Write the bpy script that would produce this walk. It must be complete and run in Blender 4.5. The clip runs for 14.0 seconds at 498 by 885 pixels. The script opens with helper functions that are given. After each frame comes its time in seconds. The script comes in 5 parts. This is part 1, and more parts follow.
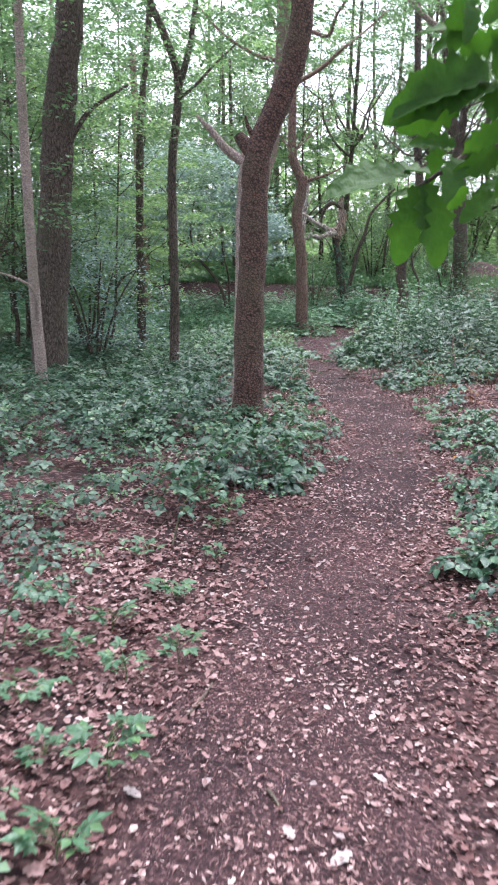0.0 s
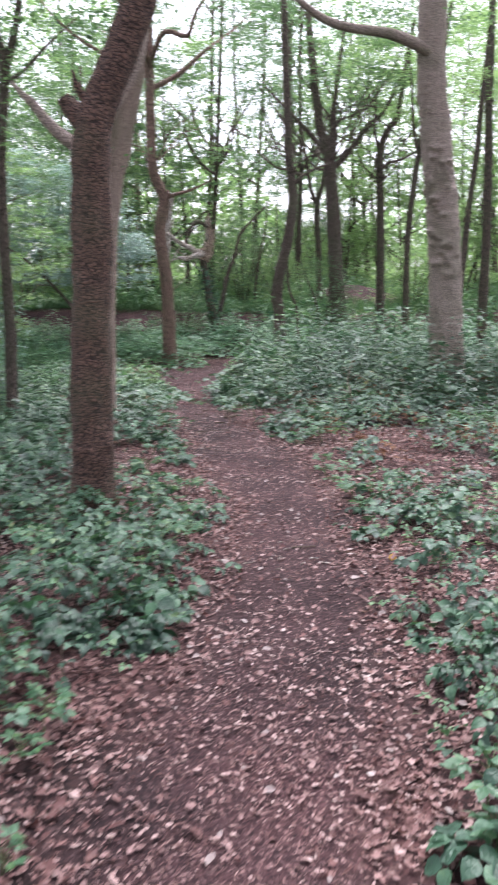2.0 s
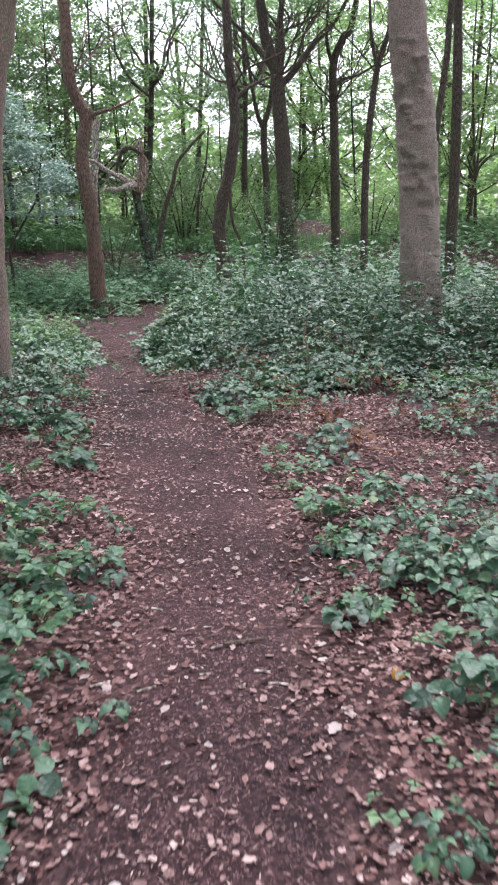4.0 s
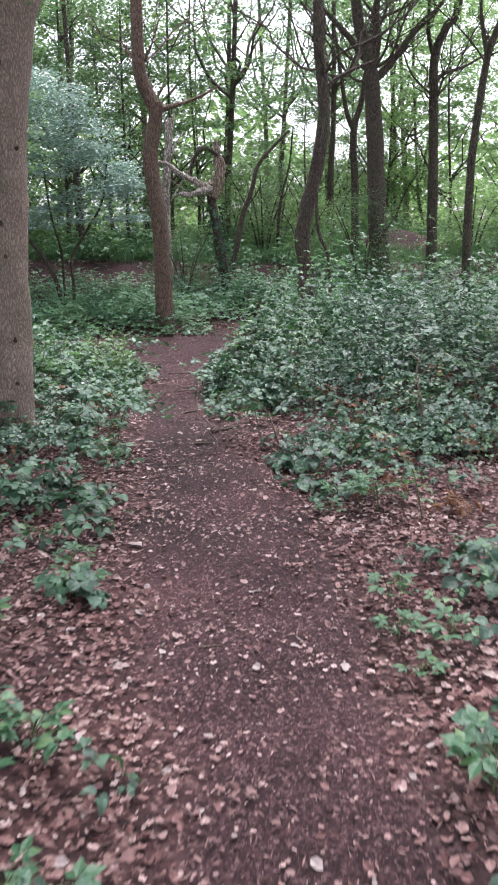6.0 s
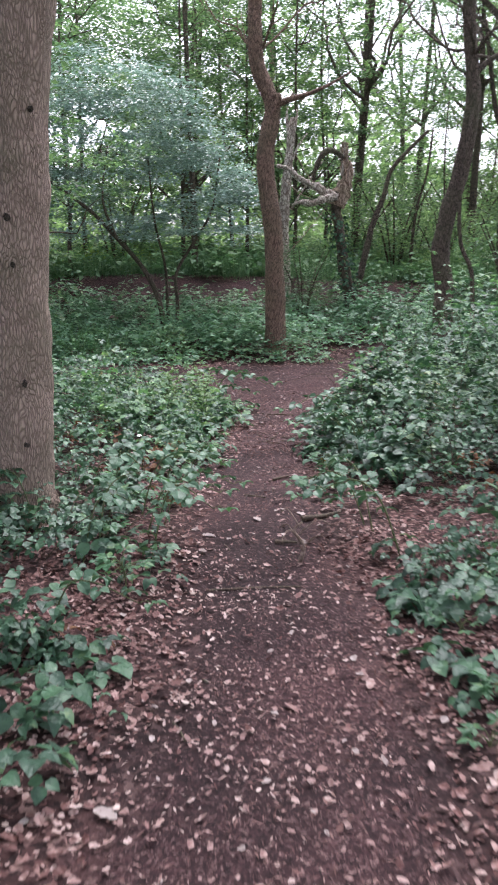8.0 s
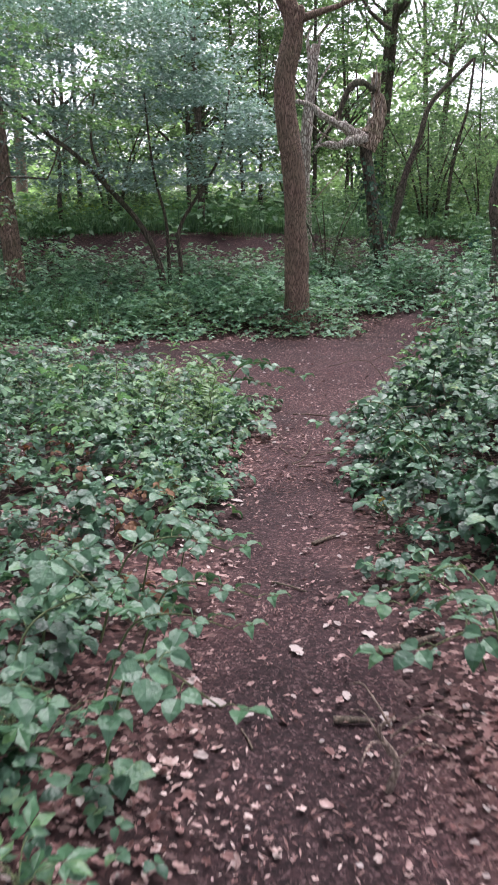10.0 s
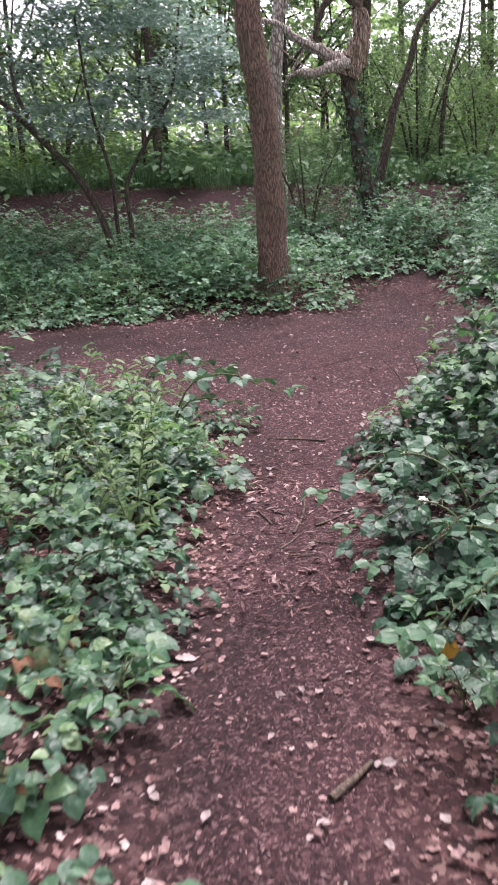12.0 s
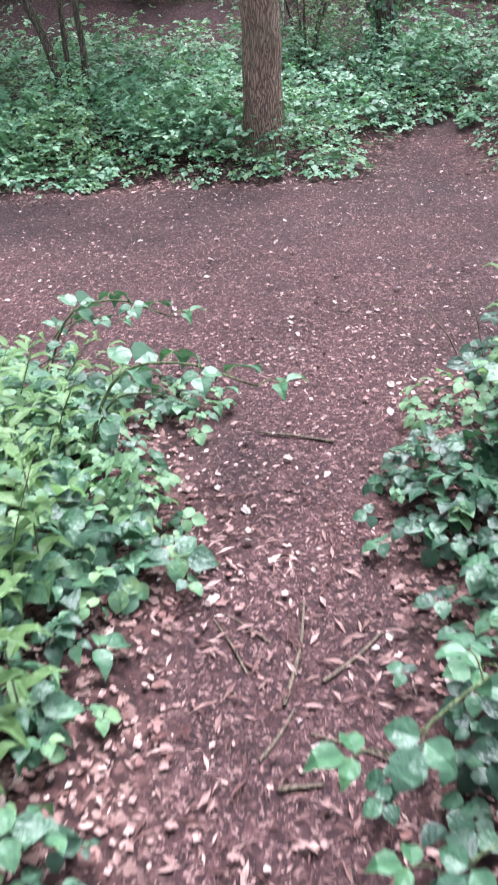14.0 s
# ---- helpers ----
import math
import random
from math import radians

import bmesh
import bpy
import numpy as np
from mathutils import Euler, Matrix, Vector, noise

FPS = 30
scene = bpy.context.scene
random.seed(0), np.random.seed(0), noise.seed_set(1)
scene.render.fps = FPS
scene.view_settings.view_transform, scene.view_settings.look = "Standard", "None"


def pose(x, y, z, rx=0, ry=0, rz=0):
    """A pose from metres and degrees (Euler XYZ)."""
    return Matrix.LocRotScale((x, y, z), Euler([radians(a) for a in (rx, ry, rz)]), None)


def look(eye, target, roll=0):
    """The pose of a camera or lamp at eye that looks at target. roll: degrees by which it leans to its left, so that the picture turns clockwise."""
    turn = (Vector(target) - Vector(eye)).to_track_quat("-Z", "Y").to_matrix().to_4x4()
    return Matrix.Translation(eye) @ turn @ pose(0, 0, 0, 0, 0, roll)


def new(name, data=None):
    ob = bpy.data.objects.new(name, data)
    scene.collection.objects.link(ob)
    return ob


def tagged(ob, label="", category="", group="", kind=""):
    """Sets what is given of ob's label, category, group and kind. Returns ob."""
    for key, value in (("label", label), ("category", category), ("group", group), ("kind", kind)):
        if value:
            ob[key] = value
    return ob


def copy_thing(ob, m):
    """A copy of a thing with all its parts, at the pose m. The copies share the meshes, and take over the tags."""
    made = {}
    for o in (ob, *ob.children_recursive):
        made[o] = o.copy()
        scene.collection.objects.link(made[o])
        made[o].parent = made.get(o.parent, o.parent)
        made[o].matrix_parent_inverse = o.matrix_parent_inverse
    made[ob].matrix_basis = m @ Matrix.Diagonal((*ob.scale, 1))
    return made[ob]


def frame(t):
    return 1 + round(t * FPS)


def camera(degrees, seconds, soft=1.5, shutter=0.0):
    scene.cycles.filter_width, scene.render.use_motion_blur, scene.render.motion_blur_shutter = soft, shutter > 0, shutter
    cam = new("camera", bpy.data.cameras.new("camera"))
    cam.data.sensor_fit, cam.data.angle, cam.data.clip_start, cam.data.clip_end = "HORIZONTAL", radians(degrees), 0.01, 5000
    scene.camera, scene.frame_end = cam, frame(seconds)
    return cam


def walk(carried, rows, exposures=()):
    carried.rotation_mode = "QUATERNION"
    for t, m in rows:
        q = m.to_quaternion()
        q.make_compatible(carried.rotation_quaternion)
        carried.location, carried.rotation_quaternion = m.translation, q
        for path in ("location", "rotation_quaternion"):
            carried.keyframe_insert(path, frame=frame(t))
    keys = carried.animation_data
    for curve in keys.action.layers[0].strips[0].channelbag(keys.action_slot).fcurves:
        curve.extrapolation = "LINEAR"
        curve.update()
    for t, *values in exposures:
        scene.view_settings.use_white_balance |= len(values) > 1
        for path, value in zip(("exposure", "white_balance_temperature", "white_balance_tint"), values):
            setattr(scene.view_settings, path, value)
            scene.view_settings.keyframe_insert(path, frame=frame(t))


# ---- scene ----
cam = camera(32.7, 14.0, soft=1.8, shutter=0.4)
METRES, EYE = 15.6, 1.5
ROWS = [
    (0.0, 0.0, 0.0, 0.0, 0.07, -11.93, -0.35),
    (0.5, 0.0008, 0.0385, -0.0022, -0.71, -12.48, 0.8),
    (1.0, -0.0005, 0.0764, -0.0038, -1.69, -12.5, -1.02),
    (1.5, 0.0028, 0.1154, -0.0032, -4.82, -10.81, -1.0),
    (2.0, 0.0117, 0.1546, -0.0026, -8.71, -10.24, 0.13),
    (2.2, 0.0153, 0.1700, -0.0030, -11.2, -10.85, 0.2),
    (4.3, 0.0515, 0.3205, -0.0096, -12.0, -14.25, 0.8),
    (4.5, 0.0532, 0.3348, -0.0103, -10.6, -13.82, 0.8),
    (5.0, 0.0552, 0.3704, -0.0124, -9.54, -14.02, 0.0),
    (5.5, 0.0606, 0.4051, -0.0145, -8.22, -13.63, 0.72),
    (6.0, 0.07, 0.4402, -0.0126, -6.77, -13.36, 0.4),
    (6.5, 0.0786, 0.4758, -0.0122, -6.01, -13.52, 0.33),
    (7.0, 0.0869, 0.5121, -0.0144, -1.87, -12.9, 2.09),
    (7.5, 0.0902, 0.5476, -0.0165, 0.2, -12.4, 1.0),
    (8.0, 0.0929, 0.5853, -0.0176, 1.93, -12.16, 0.06),
    (8.2, 0.0928, 0.5996, -0.0178, 2.88, -12.3, 0.1),
    (10.3, 0.0824, 0.7476, -0.0210, 2.6, -15.7, 0.5),
    (10.5, 0.0823, 0.7618, -0.0212, 3.79, -16.26, 0.59),
    (11.0, 0.0835, 0.7981, -0.0215, 5.9, -16.93, 1.81),
    (11.5, 0.0831, 0.8328, -0.023, 2.55, -16.67, 1.56),
    (12.0, 0.0841, 0.8662, -0.0262, 0.75, -17.84, 2.69),
    (12.5, 0.085, 0.901, -0.0241, -0.75, -20.49, 2.46),
    (13.0, 0.0846, 0.9352, -0.0214, -2.06, -25.92, 1.23),
    (13.5, 0.0865, 0.9623, -0.0207, 0.32, -30.45, 1.54),
    (14.0, 0.0865, 0.9868, -0.0229, 0.25, -29.12, 1.39),
]
STOPS = 1.5
walk(cam, [(t, pose(0, 0, EYE) @ pose(METRES * x, METRES * y, METRES * z, 90 + pitch, roll, yaw)) for t, x, y, z, yaw, pitch, roll in ROWS],
     exposures=[(t, STOPS + s, k, i) for t, s, k, i in ((0.0, 0.42, 5900, 18), (2.0, 0.3, 6100, 19), (4.5, 0.18, 6100, 18), (8.0, 0.14, 6100, 18), (11.0, 0.2, 6250, 21), (12.5, 0.40, 6400, 30), (13.0, 0.57, 6050, 21), (13.5, 0.95, 6000, 21), (14.0, 1.06, 5800, 14))])

# ---- daylight: a bright overcast sky ----
world = bpy.data.worlds.new("overcast_sky")
scene.world = world
world.use_nodes = True
wn = world.node_tree.nodes
sky = wn.new("ShaderNodeTexSky")
sky.sky_type, sky.sun_disc, sky.sun_elevation, sky.sun_rotation = "NISHITA", False, radians(66.5), radians(22.6)
sky.dust_density = 3.0
grey = wn.new("ShaderNodeHueSaturation")
grey.inputs["Saturation"].default_value = 0.22
world.node_tree.links.new(sky.outputs[0], grey.inputs["Color"])
world.node_tree.links.new(grey.outputs[0], wn["Background"].inputs[0])
wn["Background"].inputs[1].default_value = 0.14
sun = new("sun", bpy.data.lights.new("sun", "SUN"))
sun.data.energy, sun.data.angle, sun.data.color = 1.5, radians(30), (1.0, 0.96, 0.9)
sun.matrix_world = look((5, 12, 30), (0, 0, 0))

rng = np.random.default_rng(7)


# ---- materials ----
def nodes_of(name):
    m = bpy.data.materials.new(name)
    m.use_nodes = True
    n, l = m.node_tree.nodes, m.node_tree.links
    return m, n, l, n["Principled BSDF"]


def ramp(n, stops):
    r = n.new("ShaderNodeValToRGB")
    e = r.color_ramp.elements
    while len(e) < len(stops):
        e.new(0.5)
    for el, (p, c) in zip(e, stops):
        el.position, el.color = p, (*c, 1)
    return r


def leaf_material(name, stops, rough=0.4, thin=0.35, glow=(1.12, 1.28, 0.82), spec=0.5):
    """A leaf: its colour varies from leaf to leaf and over the patch, light shines through it."""
    m, n, l, b = nodes_of(name)
    geo, tex = n.new("ShaderNodeNewGeometry"), n.new("ShaderNodeTexNoise")
    tex.inputs["Scale"].default_value = 0.9
    co = n.new("ShaderNodeTexCoord")
    l.new(co.outputs["Object"], tex.inputs["Vector"])
    add = n.new("ShaderNodeMath")
    add.operation, add.inputs[1].default_value = "MULTIPLY_ADD", 0.62
    sub = n.new("ShaderNodeMath")
    sub.operation, sub.inputs[1].default_value, sub.inputs[2].default_value = "MULTIPLY_ADD", 0.9, -0.25
    l.new(tex.outputs[0], sub.inputs[0])
    l.new(geo.outputs["Random Per Island"], add.inputs[0])
    l.new(sub.outputs[0], add.inputs[2])
    r = ramp(n, stops)
    mottle, mot = n.new("ShaderNodeTexNoise"), n.new("ShaderNodeMath")
    mottle.inputs["Scale"].default_value, mottle.inputs["Detail"].default_value = 42, 3
    l.new(co.outputs["Object"], mottle.inputs["Vector"])
    mot.operation, mot.inputs[1].default_value = "MULTIPLY_ADD", 0.5
    shift = n.new("ShaderNodeMath")
    shift.operation, shift.inputs[1].default_value = "ADD", -0.27
    l.new(add.outputs[0], shift.inputs[0])
    l.new(mottle.outputs[0], mot.inputs[0])
    l.new(shift.outputs[0], mot.inputs[2])
    l.new(mot.outputs[0], r.inputs[0])
    l.new(r.outputs[0], b.inputs["Base Color"])
    b.inputs["Roughness"].default_value = rough
    b.inputs["Specular IOR Level"].default_value = spec
    fine, bump = n.new("ShaderNodeTexNoise"), n.new("ShaderNodeBump")
    fine.inputs["Scale"].default_value = 70
    l.new(co.outputs["Object"], fine.inputs["Vector"])
    bump.inputs["Strength"].default_value, bump.inputs["Distance"].default_value = 0.6, 0.01
    l.new(fine.outputs[0], bump.inputs["Height"])
    l.new(bump.outputs[0], b.inputs["Normal"])
    if thin:
        t, mix, mul = n.new("ShaderNodeBsdfTranslucent"), n.new("ShaderNodeMixShader"), n.new("ShaderNodeMix")
        mul.data_type, mul.blend_type = "RGBA", "MULTIPLY"
        mul.inputs[0].default_value = 1
        mul.inputs[7].default_value = (*glow, 1)
        l.new(r.outputs[0], mul.inputs[6])
        l.new(mul.outputs[2], t.inputs[0])
        mix.inputs[0].default_value = thin
        l.new(b.outputs[0], mix.inputs[1])
        l.new(t.outputs[0], mix.inputs[2])
        l.new(mix.outputs[0], n["Material Output"].inputs[0])
    return m


def bark_material(name, dark, light, scale=14, stretch=0.22, depth=0.03, stain=(0.10, 0.12, 0.06)):
    """Furrowed bark: upright ridges, broken crosswise, with blotches of algae and dust."""
    m, n, l, b = nodes_of(name)
    co, mp = n.new("ShaderNodeTexCoord"), n.new("ShaderNodeMapping")
    mp.inputs["Scale"].default_value = (1, 1, stretch)
    l.new(co.outputs["Object"], mp.inputs["Vector"])
    cell, fine, blot = n.new("ShaderNodeTexVoronoi"), n.new("ShaderNodeTexNoise"), n.new("ShaderNodeTexNoise")
    cell.feature = "DISTANCE_TO_EDGE"
    cell.inputs["Scale"].default_value = scale * 2.2
    fine.inputs["Scale"].default_value, fine.inputs["Detail"].default_value = scale * 2.5, 8
    blot.inputs["Scale"].default_value = 2.3
    warp = n.new("ShaderNodeVectorMath")
    warp.operation = "ADD"
    wob = n.new("ShaderNodeTexNoise")
    wob.inputs["Scale"].default_value = 9
    l.new(mp.outputs[0], wob.inputs["Vector"])
    half = n.new("ShaderNodeVectorMath")
    half.operation = "SCALE"
    half.inputs["Scale"].default_value = 0.09
    l.new(wob.outputs["Color"], half.inputs[0])
    l.new(mp.outputs[0], warp.inputs[0])
    l.new(half.outputs[0], warp.inputs[1])
    l.new(warp.outputs[0], cell.inputs["Vector"])
    l.new(mp.outputs[0], fine.inputs["Vector"])
    l.new(co.outputs["Object"], blot.inputs["Vector"])
    r1 = ramp(n, [(0.0, (0.12, 0.12, 0.12)), (0.22, (1, 1, 1))])
    l.new(cell.outputs["Distance"], r1.inputs[0])
    mulv = n.new("ShaderNodeMath")
    mulv.operation = "MULTIPLY"
    grain = n.new("ShaderNodeMath")
    grain.operation, grain.inputs[1].default_value, grain.inputs[2].default_value = "MULTIPLY_ADD", 0.75, 0.2
    l.new(fine.outputs[0], grain.inputs[0])
    l.new(r1.outputs[0], mulv.inputs[0])
    l.new(grain.outputs[0], mulv.inputs[1])
    r2 = ramp(n, [(0.1, dark), (0.68, light)])
    l.new(mulv.outputs[0], r2.inputs[0])
    mx = n.new("ShaderNodeMix")
    mx.data_type = "RGBA"
    r3 = ramp(n, [(0.45, (0, 0, 0)), (0.75, (0.35, 0.35, 0.35))])
    l.new(blot.outputs[0], r3.inputs[0])
    l.new(r3.outputs[0], mx.inputs[0])
    l.new(r2.outputs[0], mx.inputs[6])
    mx.inputs[7].default_value = (*stain, 1)
    l.new(mx.outputs[2], b.inputs["Base Color"])
    b.inputs["Roughness"].default_value = 0.9
    bump = n.new("ShaderNodeBump")
    bump.inputs["Strength"].default_value, bump.inputs["Distance"].default_value = 0.9, depth
    l.new(mulv.outputs[0], bump.inputs["Height"])
    l.new(bump.outputs[0], b.inputs["Normal"])
    return m


def ground_material():
    """Leaf mould and rotting leaves; where the attribute 'bare' is one, trodden dark soil with chips."""
    m, n, l, b = nodes_of("woodland_floor")
    co = n.new("ShaderNodeTexCoord")
    v1, v2, ns, nf = n.new("ShaderNodeTexVoronoi"), n.new("ShaderNodeTexVoronoi"), n.new("ShaderNodeTexNoise"), n.new("ShaderNodeTexNoise")
    v1.inputs["Scale"].default_value, v2.inputs["Scale"].default_value = 42, 120
    ns.inputs["Scale"].default_value, ns.inputs["Detail"].default_value = 1.1, 6
    nf.inputs["Scale"].default_value, nf.inputs["Detail"].default_value = 38, 10
    for x in (ns, nf):
        l.new(co.outputs["Object"], x.inputs["Vector"])
    wob, amp, bent = n.new("ShaderNodeTexNoise"), n.new("ShaderNodeVectorMath"), n.new("ShaderNodeVectorMath")
    wob.inputs["Scale"].default_value, wob.inputs["Detail"].default_value = 45, 4
    amp.operation, bent.operation = "SCALE", "ADD"
    amp.inputs["Scale"].default_value = 0.05
    l.new(co.outputs["Object"], wob.inputs["Vector"])
    l.new(wob.outputs["Color"], amp.inputs[0])
    l.new(co.outputs["Object"], bent.inputs[0])
    l.new(amp.outputs[0], bent.inputs[1])
    for x in (v1, v2):
        l.new(bent.outputs[0], x.inputs["Vector"])
    s1, s2 = n.new("ShaderNodeSeparateColor"), n.new("ShaderNodeSeparateColor")
    l.new(v1.outputs["Color"], s1.inputs[0])
    l.new(v2.outputs["Color"], s2.inputs[0])
    litter = ramp(n, [(0.0, (0.016, 0.008, 0.008)), (0.5, (0.044, 0.020, 0.020)), (0.8, (0.10, 0.051, 0.048)), (1.0, (0.28, 0.18, 0.165))])
    l.new(s1.outputs[0], litter.inputs[0])
    soil = ramp(n, [(0.0, (0.014, 0.007, 0.0084)), (0.55, (0.041, 0.0188, 0.0212)), (0.85, (0.088, 0.044, 0.046)), (1.0, (0.23, 0.145, 0.14))])
    l.new(s2.outputs[0], soil.inputs[0])
    at = n.new("ShaderNodeAttribute")
    at.attribute_name = "bare"
    sm = n.new("ShaderNodeMath")
    sm.operation, sm.use_clamp = "MULTIPLY", True
    ad = n.new("ShaderNodeMath")
    ad.operation, ad.use_clamp = "ADD", True
    l.new(at.outputs["Fac"], sm.inputs[0])
    sm.inputs[1].default_value = 1.25
    l.new(sm.outputs[0], ad.inputs[0])
    ad.inputs[1].default_value = 0.0
    mx = n.new("ShaderNodeMix")
    mx.data_type = "RGBA"
    l.new(ad.outputs[0], mx.inputs[0])
    l.new(litter.outputs[0], mx.inputs[6])
    l.new(soil.outputs[0], mx.inputs[7])
    stain = n.new("ShaderNodeMix")
    stain.data_type, stain.blend_type = "RGBA", "MULTIPLY"
    r4 = ramp(n, [(0.34, (0.46, 0.45, 0.47)), (0.5, (0.85, 0.84, 0.84)), (0.7, (1.15, 1.1, 1.08))])
    l.new(ns.outputs[0], r4.inputs[0])
    stain.inputs[0].default_value = 1
    l.new(mx.outputs[2], stain.inputs[6])
    l.new(r4.outputs[0], stain.inputs[7])
    l.new(stain.outputs[2], b.inputs["Base Color"])
    b.inputs["Roughness"].default_value = 0.92
    b.inputs["Specular IOR Level"].default_value = 0.25
    h = n.new("ShaderNodeMath")
    h.operation = "ADD"
    l.new(nf.outputs[0], h.inputs[0])
    l.new(s1.outputs[1], h.inputs[1])
    bump = n.new("ShaderNodeBump")
    bump.inputs["Strength"].default_value, bump.inputs["Distance"].default_value = 0.55, 0.012
    l.new(h.outputs[0], bump.inputs["Height"])
    l.new(bump.outputs[0], b.inputs["Normal"])
    return m


GROUND = ground_material()
BANK_LEAF = leaf_material("bank_leaf", [(0.0, (0.036, 0.092, 0.056)), (0.4, (0.115, 0.235, 0.145)), (0.75, (0.20, 0.36, 0.215)), (1.0, (0.26, 0.38, 0.20))], rough=0.42, thin=0.25, spec=0.5)
BRAMBLE = leaf_material("bramble_leaf", [(0.0, (0.012, 0.032, 0.022)), (0.4, (0.037, 0.090, 0.054)), (0.75, (0.076, 0.165, 0.090)), (0.95, (0.17, 0.25, 0.11)), (1.0, (0.30, 0.25, 0.12))], rough=0.42, thin=0.2, spec=0.5)
SEEDLING = leaf_material("seedling_leaf", [(0.0, (0.04, 0.115, 0.060)), (0.6, (0.072, 0.17, 0.083)), (1.0, (0.15, 0.255, 0.08))], rough=0.38, thin=0.35)
NETTLE = leaf_material("herb_leaf", [(0.0, (0.07, 0.15, 0.085)), (0.6, (0.15, 0.27, 0.14)), (1.0, (0.27, 0.37, 0.19))], rough=0.5, thin=0.35)
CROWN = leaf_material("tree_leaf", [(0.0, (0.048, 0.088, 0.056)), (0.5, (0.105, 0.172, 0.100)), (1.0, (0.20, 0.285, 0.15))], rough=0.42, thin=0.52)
# tree leaf again, with the sunlight on the far crowns put into its colour
CROWN_SUNLIT = leaf_material("sunlit_tree_leaf", [(0.0, (0.10, 0.16, 0.085)), (0.5, (0.20, 0.29, 0.155)), (1.0, (0.34, 0.44, 0.24))], rough=0.5, thin=0.62)
# glossy leaf; pale blue-grey of reflected sky is painted into the base colour too
HOLLY = leaf_material("sky_sheen_shrub_leaf", [(0.0, (0.085, 0.15, 0.13)), (0.6, (0.23, 0.33, 0.335)), (1.0, (0.44, 0.53, 0.57))], rough=0.28, thin=0.3, spec=1.0)
OAKLEAF = leaf_material("oak_leaf", [(0.0, (0.018, 0.05, 0.014)), (0.6, (0.042, 0.10, 0.022)), (1.0, (0.09, 0.18, 0.03))], rough=0.55, thin=0.36, glow=(1.4, 1.7, 0.5), spec=0.12)
DEAD = leaf_material("dead_leaf", [(0.0, (0.055, 0.022, 0.022)), (0.3, (0.122, 0.054, 0.050)), (0.55, (0.235, 0.126, 0.117)), (0.75, (0.36, 0.235, 0.218)), (0.95, (0.62, 0.50, 0.465))], rough=0.55, thin=0.1, glow=(1.2, 1.0, 0.8), spec=0.3)
PALE_DEAD = leaf_material("pale_dead_leaf", [(0.0, (0.24, 0.185, 0.175)), (1.0, (0.44, 0.37, 0.355))], rough=0.6, thin=0.0, spec=0.3)
FLAKE = leaf_material("leaf_flake", [(0.0, (0.13, 0.068, 0.064)), (0.45, (0.27, 0.165, 0.155)), (0.75, (0.42, 0.295, 0.275)), (1.0, (0.58, 0.465, 0.435))], rough=0.6, thin=0.0, spec=0.3)
CHIP = leaf_material("wood_chip", [(0.0, (0.045, 0.022, 0.021)), (0.4, (0.125, 0.065, 0.061)), (0.7, (0.30, 0.185, 0.17)), (0.95, (0.64, 0.52, 0.48))], rough=0.85, thin=0.0, spec=0.2)
RUST = leaf_material("withered_bracken", [(0.0, (0.09, 0.040, 0.024)), (1.0, (0.22, 0.11, 0.055))], rough=0.8, thin=0.2, glow=(1.2, 0.9, 0.6))
BARK_RED = bark_material("reddish_bark", (0.085, 0.052, 0.040), (0.36, 0.23, 0.18), 28, 0.15)
BARK_DEEP = bark_material("dark_red_bark", (0.014, 0.008, 0.007), (0.19, 0.105, 0.080), 17, 1.25, 0.014)
BARK_BROWN = bark_material("brown_bark", (0.19, 0.135, 0.112), (0.42, 0.31, 0.26), 32, 0.27, 0.014)
BARK_DUSK = bark_material("dark_brown_bark", (0.036, 0.026, 0.021), (0.19, 0.14, 0.115), 24, 0.22)
BARK_GREY = bark_material("grey_bark", (0.18, 0.137, 0.12), (0.58, 0.455, 0.40), 26, 0.7, 0.016)
BARK_DARK = bark_material("dark_bark", (0.03, 0.023, 0.018), (0.15, 0.11, 0.085), 16, 0.25)
BLEACHED = bark_material("bleached_wood", (0.16, 0.12, 0.10), (0.72, 0.65, 0.59), 12, 0.3, 0.03, (0.30, 0.20, 0.15))
TORN_WOOD = bark_material("torn_wood", (0.13, 0.075, 0.055), (0.66, 0.50, 0.40), 16, 0.12, 0.04)
STEM = bark_material("green_stem", (0.05, 0.07, 0.03), (0.14, 0.16, 0.07), 30, 0.2, 0.003)
CANE = bark_material("bramble_cane_skin", (0.05, 0.04, 0.03), (0.17, 0.12, 0.09), 30, 0.2, 0.003)


# ---- mesh helpers ----
def mesh_of(name, verts, tris_or_quads, material, smooth=True):
    """A mesh from an array of points and an array of faces with one number of corners."""
    me = bpy.data.meshes.new(name)
    v, f = np.asarray(verts, np.float32), np.asarray(tris_or_quads, np.int32)
    me.vertices.add(len(v))
    me.vertices.foreach_set("co", v.ravel())
    me.loops.add(f.size)
    me.loops.foreach_set("vertex_index", f.ravel())
    me.polygons.add(len(f))
    me.polygons.foreach_set("loop_start", np.arange(0, f.size, f.shape[1], dtype=np.int32))
    me.polygons.foreach_set("use_smooth", np.full(len(f), smooth))
    me.update(calc_edges=True)
    me.materials.append(material)
    return me


def unit(a):
    return a / np.maximum(np.linalg.norm(a, axis=-1, keepdims=True), 1e-9)


